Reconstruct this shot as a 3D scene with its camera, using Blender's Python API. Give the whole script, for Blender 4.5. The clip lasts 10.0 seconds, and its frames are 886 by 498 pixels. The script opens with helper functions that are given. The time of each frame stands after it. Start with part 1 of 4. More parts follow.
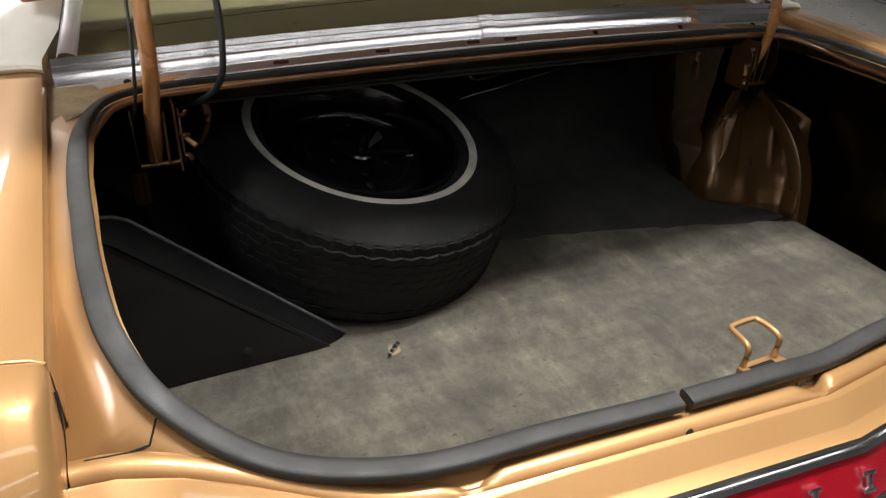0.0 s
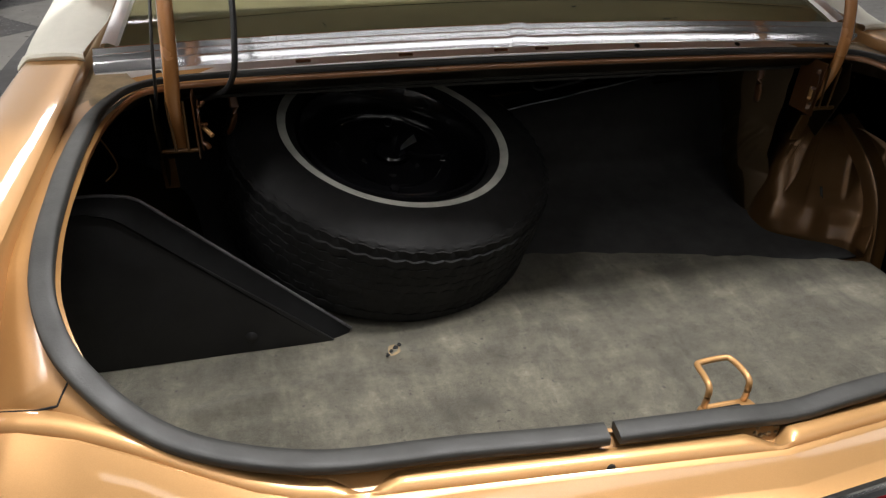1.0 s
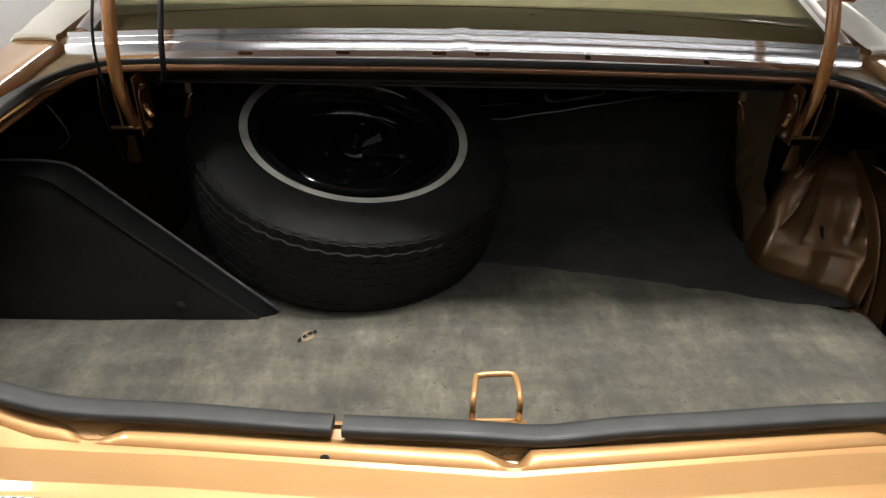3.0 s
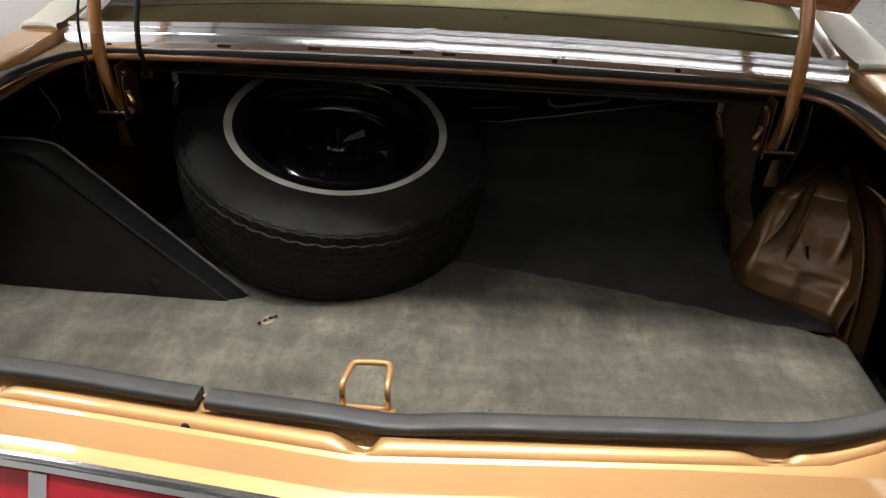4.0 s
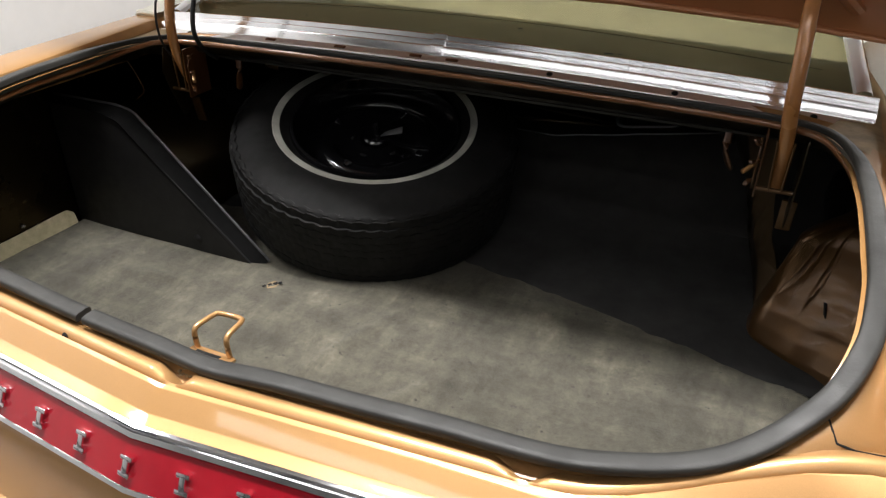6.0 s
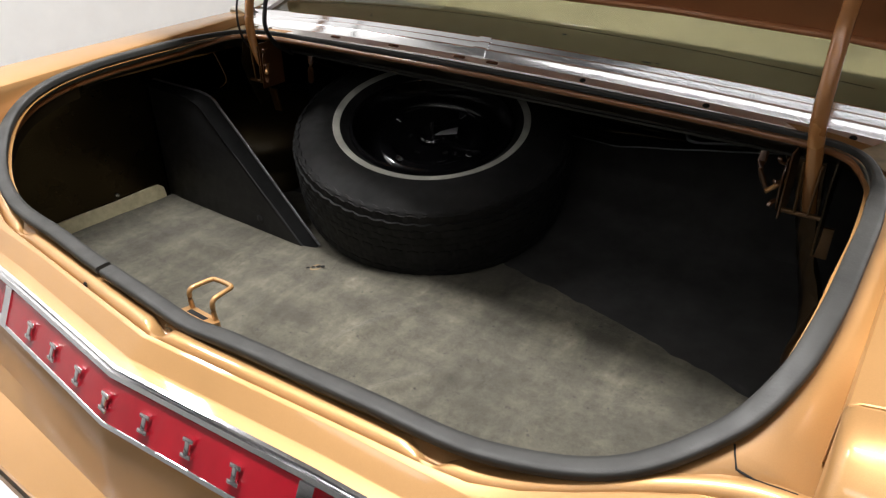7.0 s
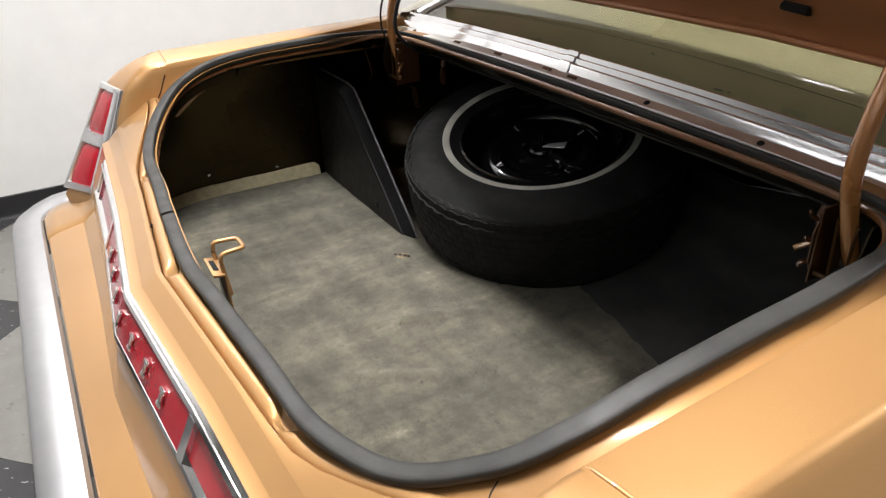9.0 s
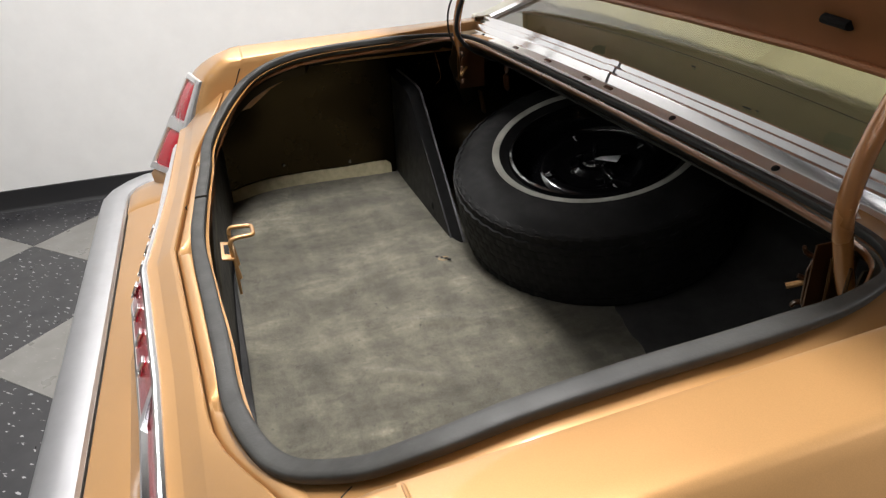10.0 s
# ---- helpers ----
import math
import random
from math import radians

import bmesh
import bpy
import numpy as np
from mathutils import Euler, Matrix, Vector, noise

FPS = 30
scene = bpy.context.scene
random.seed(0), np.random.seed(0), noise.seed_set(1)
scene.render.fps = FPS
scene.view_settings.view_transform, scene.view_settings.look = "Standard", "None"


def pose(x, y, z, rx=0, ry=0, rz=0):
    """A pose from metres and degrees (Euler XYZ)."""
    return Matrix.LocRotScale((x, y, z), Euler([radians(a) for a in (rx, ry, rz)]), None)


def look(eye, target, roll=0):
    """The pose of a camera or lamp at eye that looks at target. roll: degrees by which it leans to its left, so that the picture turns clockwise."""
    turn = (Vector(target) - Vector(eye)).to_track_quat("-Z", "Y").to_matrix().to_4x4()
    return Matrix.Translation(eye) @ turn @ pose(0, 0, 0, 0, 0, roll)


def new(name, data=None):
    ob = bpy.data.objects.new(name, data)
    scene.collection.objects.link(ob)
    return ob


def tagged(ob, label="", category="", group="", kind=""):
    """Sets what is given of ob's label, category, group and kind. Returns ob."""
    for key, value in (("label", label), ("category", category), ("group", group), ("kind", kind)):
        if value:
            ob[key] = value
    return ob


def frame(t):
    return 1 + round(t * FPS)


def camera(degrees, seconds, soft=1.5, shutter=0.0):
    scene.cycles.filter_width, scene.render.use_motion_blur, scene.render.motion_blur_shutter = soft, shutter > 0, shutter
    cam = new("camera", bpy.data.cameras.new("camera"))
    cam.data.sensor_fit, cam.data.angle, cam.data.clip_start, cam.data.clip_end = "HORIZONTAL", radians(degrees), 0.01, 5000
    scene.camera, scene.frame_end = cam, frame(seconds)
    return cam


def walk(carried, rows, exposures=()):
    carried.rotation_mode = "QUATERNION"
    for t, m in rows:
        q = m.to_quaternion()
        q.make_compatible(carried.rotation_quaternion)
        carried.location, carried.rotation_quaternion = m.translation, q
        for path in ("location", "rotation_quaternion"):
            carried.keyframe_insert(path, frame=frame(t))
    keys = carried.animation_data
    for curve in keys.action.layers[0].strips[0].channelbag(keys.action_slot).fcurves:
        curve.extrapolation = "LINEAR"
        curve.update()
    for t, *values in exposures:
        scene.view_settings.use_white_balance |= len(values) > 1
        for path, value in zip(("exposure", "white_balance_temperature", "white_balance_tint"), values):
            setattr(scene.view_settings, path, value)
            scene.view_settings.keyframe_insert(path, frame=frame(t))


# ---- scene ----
# ---- camera ----
cam = camera(65.0, 10.0, soft=1.3)
ROWS = [
    (0.0, -0.6783, -0.3876, 1.2732, 57.449, -2.817, -25.104),
    (0.5, -0.5897, -0.4198, 1.2784, 57.418, -2.457, -19.368),
    (1.0, -0.4939, -0.4517, 1.2772, 57.601, -2.098, -14.342),
    (1.5, -0.3876, -0.4745, 1.2751, 57.714, -1.825, -9.957),
    (2.0, -0.2879, -0.4979, 1.2751, 57.804, -1.695, -6.685),
    (2.5, -0.1946, -0.5158, 1.2762, 58.003, -1.562, -4.125),
    (4.0, 0.1266, -0.5456, 1.282, 58.273, -1.349, 5.64),
    (4.5, 0.2413, -0.5459, 1.2836, 58.436, -1.229, 9.753),
    (5.0, 0.3482, -0.538, 1.2894, 58.505, -0.88, 13.802),
    (5.5, 0.4564, -0.5221, 1.2911, 58.78, -0.574, 18.638),
    (7.0, 0.7644, -0.421, 1.281, 59.919, 0.562, 36.336),
    (7.5, 0.8543, -0.3756, 1.2851, 60.443, 0.8, 41.694),
    (8.0, 0.9267, -0.3075, 1.2749, 61.073, 1.112, 47.483),
    (8.5, 0.992, -0.2329, 1.2699, 61.237, 1.538, 53.07),
    (9.0, 1.0587, -0.1393, 1.2708, 61.29, 1.764, 59.484),
    (9.5, 1.1096, -0.0408, 1.2639, 61.664, 2.261, 65.524),
    (10.0, 1.1439, 0.063, 1.2597, 62.073, 2.299, 71.378),
]
EXPOSURE = 0.0
walk(cam, [(t, pose(x, y, z, rx, ry, rz)) for t, x, y, z, rx, ry, rz in ROWS], [(0.0, EXPOSURE - 0.05), (1.2, EXPOSURE - 0.06), (2.0, EXPOSURE + 0.06), (4.5, EXPOSURE + 0.12), (7.5, EXPOSURE + 0.15), (9.0, EXPOSURE + 0.22), (10.0, EXPOSURE + 0.12)])

# ---- light ----
world = bpy.data.worlds.new("room_air")
scene.world = world
world.use_nodes = True
world.node_tree.nodes["Background"].inputs[0].default_value = (0.9, 0.95, 1.0, 1)
world.node_tree.nodes["Background"].inputs[1].default_value = 0.02


def area_lamp(name, eye, target, sx, sy, power, colour):
    data = bpy.data.lights.new(name, "AREA")
    data.shape, data.size, data.size_y, data.energy, data.color = "RECTANGLE", sx, sy, power, colour
    ob = new(name, data)
    ob.matrix_world = look(eye, target)
    return ob


COOL = (1.0, 0.975, 0.975)
# None in view; south tubes and the (-1.35, 3.85) lamp are added brighteners.
LAMPS = [(-1.9, 0.10, 3.0, 0.6, 0.30, 33, 90), (0.15, 0.26, 3.0, 1.2, 0.07, 59, 0), (0.15, 0.18, 3.0, 1.2, 0.07, 59, 0), (-1.35, 3.85, 3.0, 1.2, 0.30, 50, 90), (2.3, 3.8, 3.0, 1.2, 0.30, 55, 90),
         (1.2, -1.3, 3.0, 5.0, 0.12, 6.5, 0), (1.2, -2.2, 3.0, 5.0, 0.12, 7.5, 0), (1.2, -3.2, 3.0, 5.0, 0.12, 7.5, 0), (1.2, -4.4, 3.0, 5.0, 0.12, 7.5, 0),
         (2.9, 5.4, 3.0, 2.0, 0.30, 60, 90)]
WALL_FILL_POWER = 4


# ---- materials ----
class Nodes:
    """A principled material with short calls for its nodes."""

    def __init__(self, name, **values):
        self.mat = bpy.data.materials.new(name)
        self.mat.use_nodes = True
        self.tree = self.mat.node_tree
        self.shader = self.tree.nodes["Principled BSDF"]
        for key, value in values.items():
            self.set(key, value)
        self.coords = None

    def set(self, key, value):
        socket = self.shader.inputs[key.replace("_", " ")]
        if isinstance(value, bpy.types.NodeSocket):
            self.tree.links.new(value, socket)
        else:
            socket.default_value = value

    def node(self, kind, **inputs):
        n = self.tree.nodes.new(kind)
        for key, value in inputs.items():
            s = n.inputs[key.replace("_", " ")]
            if isinstance(value, bpy.types.NodeSocket):
                self.tree.links.new(value, s)
            else:
                s.default_value = value
        return n

    def place(self):
        if self.coords is None:
            self.coords = self.node("ShaderNodeTexCoord").outputs["Object"]
        return self.coords

    def noise(self, scale, detail=4, rough=0.6, stretch=None):
        v = self.place()
        if stretch:
            m = self.node("ShaderNodeMapping", Vector=v)
            m.inputs["Scale"].default_value = stretch
            v = m.outputs[0]
        return self.node("ShaderNodeTexNoise", Vector=v, Scale=scale, Detail=detail, Roughness=rough).outputs["Fac"]

    def ramp(self, fac, stops):
        r = self.node("ShaderNodeValToRGB", Fac=fac)
        e = r.color_ramp.elements
        e[0].position, e[0].color = stops[0][0], (*stops[0][1], 1)
        e[1].position, e[1].color = stops[-1][0], (*stops[-1][1], 1)
        for at, colour in stops[1:-1]:
            n = e.new(at)
            n.color = (*colour, 1)
        return r.outputs["Color"]

    def mix(self, a, b, fac, how="MIX"):
        m = self.tree.nodes.new("ShaderNodeMix")
        m.data_type, m.blend_type = "RGBA", how
        for s, v in ((m.inputs[0], fac), (m.inputs[6], a), (m.inputs[7], b)):
            if isinstance(v, bpy.types.NodeSocket):
                self.tree.links.new(v, s)
            else:
                s.default_value = v if isinstance(v, (int, float)) else (*v, 1)
        return m.outputs[2]

    def bump(self, height, strength=0.2, distance=0.002):
        self.set("Normal", self.node("ShaderNodeBump", Height=height, Strength=strength, Distance=distance).outputs[0])


def grey(v):
    return (v, v, v)


def make_paint(name, colour, rough, metal, coat, wear=0.12, gloss=0.13):
    n = Nodes(name, Metallic=metal, Coat_Weight=coat, Coat_Roughness=gloss)
    big, fine = n.noise(2.5, 3), n.noise(900, 2)
    dark = tuple(c * (1 - wear) for c in colour)
    base = n.ramp(big, [(0.35, dark), (0.7, colour)])
    n.set("Base_Color", n.mix(base, n.ramp(fine, [(0.35, grey(0.8)), (0.65, grey(1.1))]), 0.25, "MULTIPLY"))
    n.set("Roughness", n.ramp(n.noise(6, 4), [(0.3, grey(rough)), (0.8, grey(rough + 0.1))]))
    n.bump(n.noise(250, 2), 0.04, 0.001)
    return n.mat


PAINT = make_paint("bronze_paint", (0.51, 0.282, 0.108), 0.40, 0.5, 0.9, 0.12, 0.05)
GUTTER = make_paint("dirty_bronze_paint", (0.47, 0.245, 0.082), 0.42, 0.25, 0.35, 0.5)
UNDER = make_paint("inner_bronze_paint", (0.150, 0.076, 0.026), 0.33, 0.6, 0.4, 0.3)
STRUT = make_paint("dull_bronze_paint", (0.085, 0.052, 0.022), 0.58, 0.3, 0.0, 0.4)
ARM = make_paint("copper_brown_paint", (0.58, 0.255, 0.080), 0.22, 0.2, 1.0, 0.3)
FLANGE = make_paint("copper_flange_paint", (0.25, 0.105, 0.036), 0.26, 0.3, 1.0, 0.3)
BRACKET = make_paint("dark_copper_paint", (0.13, 0.052, 0.018), 0.28, 0.4, 0.7, 0.4)
# For dark parts, and for bronze whose shade sits in the colour.
SHADE = make_paint("dark_and_shaded_bronze", (0.046, 0.032, 0.014), 0.32, 0.8, 0.1, 0.45)
# Base kept near black: the wall's dark reflection is in its colour.
QUARTER = make_paint("shaded_smooth_bronze", (0.058, 0.042, 0.020), 0.22, 0.95, 0.0, 0.4)
LID_PAINT = make_paint("lid_inner_bronze", (0.45, 0.185, 0.072), 0.42, 0.3, 0.4, 0.3)


def make_chrome(name, rough, tint=(0.86, 0.87, 0.88)):
    n = Nodes(name, Metallic=1.0)
    n.set("Base_Color", n.ramp(n.noise(20, 5), [(0.3, tuple(0.92 * c for c in tint)), (0.6, tint)]))
    n.set("Roughness", n.ramp(n.noise(60, 4, stretch=(0.1, 1, 1)), [(0.3, grey(rough)), (0.8, grey(rough + 0.05))]))
    return n.mat


CHROME = make_chrome("bright_trim", 0.13, (0.93, 0.93, 0.95))
BRIGHT = make_chrome("polished_chrome", 0.07, (0.90, 0.90, 0.92))
BUMPER = make_chrome("bumper_chrome", 0.38, (0.56, 0.565, 0.58))


BEZEL = make_chrome("tail_lamp_chrome", 0.27, (0.96, 0.96, 0.97))
PILLAR = make_chrome("pillar_trim", 0.42, (0.92, 0.92, 0.93))
LEDGE = make_chrome("satin_ledge", 0.40, (0.84, 0.825, 0.80))


def make_rubber(name, colour, rough, grain=300, strength=0.15, sheen=0.5):
    n = Nodes(name, Specular_IOR_Level=sheen)
    n.set("Base_Color", n.ramp(n.noise(14, 5), [(0.3, colour), (0.8, tuple(1.9 * c + 0.004 for c in colour))]))
    n.set("Roughness", n.ramp(n.noise(30, 3), [(0.3, grey(rough)), (0.8, grey(min(1, rough + 0.2)))]))
    n.bump(n.noise(grain, 3), strength, 0.001)
    return n.mat


SEAL = make_rubber("weatherstrip_rubber", (0.017, 0.017, 0.015), 0.52, 300, 0.25, 0.5)
TYRE = make_rubber("tyre_rubber", (0.0070, 0.0070, 0.0068), 0.6, 300, 0.15, 0.22)
HEM = make_rubber("shaded_black_hem", (0.004, 0.004, 0.004), 0.8, 400, 0.2, 0.15)
BOARD = make_rubber("black_fibreboard", (0.0075, 0.0073, 0.0075), 0.45, 500, 0.3, 0.4)
SHADOW_SHEET = make_rubber("shadow_charcoal_carpet", (0.019, 0.0185, 0.018), 0.9, 300, 0.5)
DARK = make_rubber("dark_undercoat", (0.010, 0.0095, 0.009), 0.6, 120, 0.4)
CABLE = make_rubber("black_cable", (0.012, 0.012, 0.012), 0.4)
WHEEL = Nodes("black_wheel_enamel", Base_Color=(0.006, 0.006, 0.007, 1), Roughness=0.16, Coat_Weight=0.6).mat
STRIPE = make_rubber("whitewall_stripe", (0.33, 0.33, 0.29), 0.6, 200, 0.1)


def make_carpet():
    n = Nodes("charcoal_carpet", Roughness=0.95, Sheen_Weight=0.08)
    pile, blot, fade = n.noise(420, 5, 0.8), n.noise(38, 7, 0.75), n.noise(4.5, 8, 0.70, (1.7, 0.8, 1))
    streak, specks = n.noise(7, 5, 0.6, (0.7, 2.6, 1)), n.noise(95, 2, 0.4)
    base = n.ramp(blot, [(0.32, (0.102, 0.094, 0.068)), (0.52, (0.131, 0.121, 0.088)), (0.72, (0.168, 0.156, 0.116))])
    worn = n.ramp(fade, [(0.34, grey(0.62)), (0.49, grey(0.90)), (0.60, grey(1.30)), (0.69, grey(2.1))])
    base = n.mix(base, worn, 1.0, "MULTIPLY")
    base = n.mix(base, n.ramp(streak, [(0.32, grey(0.72)), (0.52, grey(1.0)), (0.70, grey(1.35))]), 0.8, "MULTIPLY")
    # Wrinkle shading put into the colour along a turned, stretched grain.
    turned = n.node("ShaderNodeMapping", Vector=n.place())
    turned.inputs["Rotation"].default_value, turned.inputs["Scale"].default_value = (0, 0, radians(28)), (2.6, 0.55, 1)
    crease_shade = n.node("ShaderNodeTexNoise", Vector=turned.outputs[0], Scale=8.0, Detail=5.0, Roughness=0.65).outputs["Fac"]
    base = n.mix(base, n.ramp(crease_shade, [(0.33, grey(0.66)), (0.44, grey(0.98)), (0.62, grey(1.16))]), 0.55, "MULTIPLY")
    tuft = n.noise(120, 6, 0.8, (1.0, 1.5, 1))
    base = n.mix(base, n.ramp(tuft, [(0.34, grey(0.78)), (0.52, grey(1.0)), (0.68, grey(1.22))]), 0.7, "MULTIPLY")
    base = n.mix(base, (0.045, 0.042, 0.034), n.ramp(specks, [(0.70, grey(0)), (0.74, grey(0.85))]))
    n.set("Base_Color", n.mix(base, n.ramp(pile, [(0.3, grey(0.6)), (0.7, grey(1.35))]), 0.55, "MULTIPLY"))
    n.bump(pile, 0.9, 0.004)
    return n.mat


CARPET = make_carpet()


def make_tile(name, a, b, fleck):
    n = Nodes(name, Coat_Weight=0.2, Coat_Roughness=0.15)
    flecks = n.noise(34, 2, 0.4, (1, 2.4, 1))
    base = n.ramp(n.noise(12, 5), [(0.3, a), (0.75, b)])
    n.set("Base_Color", n.mix(base, fleck, n.ramp(flecks, [(0.66, grey(0)), (0.69, grey(1))])))
    n.set("Roughness", n.ramp(n.noise(8, 4), [(0.3, grey(0.25)), (0.8, grey(0.45))]))
    return n.mat


TILE_DARK = make_tile("black_floor_tile", (0.022, 0.022, 0.024), (0.040, 0.040, 0.042), (0.35, 0.35, 0.35))
TILE_GREY = make_tile("grey_floor_tile", (0.17, 0.165, 0.15), (0.21, 0.205, 0.19), (0.23, 0.22, 0.20))


def make_plain(name, colour, rough, scale=8, spread=0.06, relief=0.05):
    n = Nodes(name)
    n.set("Base_Color", n.ramp(n.noise(scale, 5), [(0.3, tuple(c * (1 - spread) for c in colour)), (0.75, colour)]))
    n.set("Roughness", n.ramp(n.noise(scale * 3, 4), [(0.3, grey(rough)), (0.8, grey(min(1, rough + 0.15)))]))
    n.bump(n.noise(scale * 40, 3), relief, 0.001)
    return n.mat


WALL = make_plain("white_wall_paint", (0.82, 0.82, 0.80), 0.6)
CEILING = make_plain("grey_ceiling_paint", (0.28, 0.28, 0.28), 0.7)
FAR_WALL = make_plain("grey_wall_paint", (0.26, 0.26, 0.26), 0.6)
COVE = make_plain("black_cove_base", (0.018, 0.018, 0.019), 0.35)
VINYL = make_plain("cream_vinyl", (0.74, 0.72, 0.62), 0.45, 60, 0.08, 0.5)
SHELF = make_plain("olive_parcel_shelf", (0.125, 0.106, 0.056), 0.8, 12, 0.25, 0.05)
BEIGE = make_plain("beige_felt", (0.56, 0.50, 0.31), 0.85, 40, 0.35, 0.4)
DIRT = make_plain("sealer_beige", (0.36, 0.26, 0.14), 0.7, 22, 0.6, 0.5)
SEAT = make_plain("cream_seat_vinyl", (0.42, 0.41, 0.36), 0.5, 30, 0.1, 0.3)
EDGE = make_plain("lit_black_edge", (0.14, 0.14, 0.145), 0.25, 40, 0.5, 0.1)
LIP = make_plain("olive_grey_primer", (0.10, 0.096, 0.075), 0.6, 20, 0.3, 0.2)
HOLE = make_plain("dark_hole", (0.004, 0.004, 0.004), 0.9)


def make_lens():
    n = Nodes("red_lens", Roughness=0.22, Coat_Weight=0.8, Coat_Roughness=0.03)
    n.set("Base_Color", n.ramp(n.noise(18, 3, stretch=(1, 1, 0.4)), [(0.3, (0.33, 0.004, 0.014)), (0.7, (0.42, 0.006, 0.018))]))
    return n.mat


LENS = make_lens()


def make_glass():
    n = Nodes("tinted_glass", Base_Color=(0.62, 0.68, 0.52, 1), Roughness=0.02, IOR=1.5, Transmission_Weight=1.0)
    return n.mat


GLASS = make_glass()
glow = Nodes("lamp_diffuser", Base_Color=(0.9, 0.9, 0.9, 1), Emission_Color=(1, 0.98, 0.95, 1), Emission_Strength=2.0)
GLOW = glow.mat


# ---- shaping ----
def part(name, bm, material, parent=None, label="", sharp=38):
    me = bpy.data.meshes.new(name)
    bmesh.ops.recalc_face_normals(bm, faces=bm.faces)
    bm.to_mesh(me)
    bm.free()
    for m in material if isinstance(material, (list, tuple)) else [material]:
        me.materials.append(m)
    me.shade_smooth()
    me.set_sharp_from_angle(angle=radians(sharp))
    ob = new(name, me)
    if parent is not None:
        ob.parent = parent
    if label:
        tagged(ob, label)
    return ob


def thing(name, label, category, group="", at=(0, 0, 0)):
    ob = new(name)
    ob.location = at
    ob.empty_display_size = 0.05
    bpy.context.view_layer.update()
    return tagged(ob, label, category, group)


def spline(points, steps, closed=False):
    """A smooth curve through points."""
    pts = [Vector(p) for p in points]
    n, out = len(pts), []
    for i in range(n if closed else n - 1):
        p = [pts[(i + k) % n] if closed else pts[min(max(i + k, 0), n - 1)] for k in (-1, 0, 1, 2)]
        for j in range(steps):
            s = j / steps
            out.append(0.5 * (2 * p[1] + (p[2] - p[0]) * s + (2 * p[0] - 5 * p[1] + 4 * p[2] - p[3]) * s * s + (3 * p[1] - p[0] - 3 * p[2] + p[3]) * s ** 3))
    if not closed:
        out.append(pts[-1].copy())
    return out


def loft(rings, closed_ring=False, closed_path=False, cap=False, bm=None):
    """A skin over rings of equally many points."""
    bm = bm or bmesh.new()
    rows = [[bm.verts.new(p) for p in ring] for ring in rings]
    n = len(rows[0])
    for i in range(len(rows) if closed_path else len(rows) - 1):
        a, b = rows[i], rows[(i + 1) % len(rows)]
        for j in range(n if closed_ring else n - 1):
            k = (j + 1) % n
            bm.faces.new((a[j], a[k], b[k], b[j]))
    if cap:
        bm.faces.new(rows[0])
        bm.faces.new(rows[-1][::-1])
    return bm


def sweep(path, radius, sides=10, closed=False, flat=1.0, taper=0, bm=None, up=(0, 0, 1)):
    """A round or flattened bar along a path."""
    rings, n = [], len(path)
    for i, p in enumerate(path):
        a = path[(i - 1) % n] if closed or i else path[0]
        b = path[(i + 1) % n] if closed or i < n - 1 else path[-1]
        d = (b - a).normalized()
        side = d.cross(Vector(up))
        side = side.normalized() if side.length > 1e-4 else Vector((1, 0, 0))
        top = side.cross(d).normalized()
        r = radius
        if taper and not closed:
            edge = min(i, n - 1 - i)
            r = radius * (min(1, (edge + 0.35) / (taper + 0.35)) ** 0.6)
        rings.append([p + r * (math.cos(t) * side + flat * math.sin(t) * top) for t in (2 * math.pi * k / sides for k in range(sides))])
    return loft(rings, True, closed, not closed, bm)


def block(size, at=(0, 0, 0), bevel=0.0, turn=(0, 0, 0), bm=None, segments=2):
    """A bevelled box."""
    one = bmesh.new()
    bmesh.ops.create_cube(one, size=1.0)
    bmesh.ops.scale(one, vec=size, verts=one.verts)
    if bevel:
        bmesh.ops.bevel(one, geom=one.edges[:], offset=bevel, segments=segments, affect="EDGES", profile=0.6)
    bmesh.ops.transform(one, matrix=pose(*at, *turn), verts=one.verts)
    if bm is None:
        return one
    me = bpy.data.meshes.new("scrap")
    one.to_mesh(me)
    one.free()
    bm.from_mesh(me)
    bpy.data.meshes.remove(me)
    return bm


def slab(outline, depth, bevel=0.0):
    """A plate from a flat outline, thickened along depth."""
    bm = bmesh.new()
    f = bm.faces.new([bm.verts.new(p) for p in outline])
    got = bmesh.ops.extrude_face_region(bm, geom=[f])
    bmesh.ops.translate(bm, vec=depth, verts=[v for v in got["geom"] if isinstance(v, bmesh.types.BMVert)])
    if bevel:
        bmesh.ops.bevel(bm, geom=bm.edges[:], offset=bevel, segments=2, affect="EDGES", profile=0.6)
    return bm


def spin(profile, steps=64, bm=None):
    """A solid of revolution about z from (radius, height) pairs."""
    rings = [[Vector((r * math.cos(a), r * math.sin(a), z)) for r, z in profile] for a in (2 * math.pi * k / steps for k in range(steps))]
    return loft(rings, False, True, False, bm)


def wavy(bm, amount, scale, seed=0.0):
    """Slight unevenness."""
    for v in bm.verts:
        v.co += amount * noise.noise_vector(v.co * scale + Vector((seed, seed, seed)))
    return bm


# ---- room ----
def plate(name, x0, x1, y0, y1, z0, z1, material, label):
    ob = part(name, block((x1 - x0, y1 - y0, z1 - z0), ((x0 + x1) / 2, (y0 + y1) / 2, (z0 + z1) / 2)), material)
    return tagged(ob, label, name.split("_")[0], kind="structure")


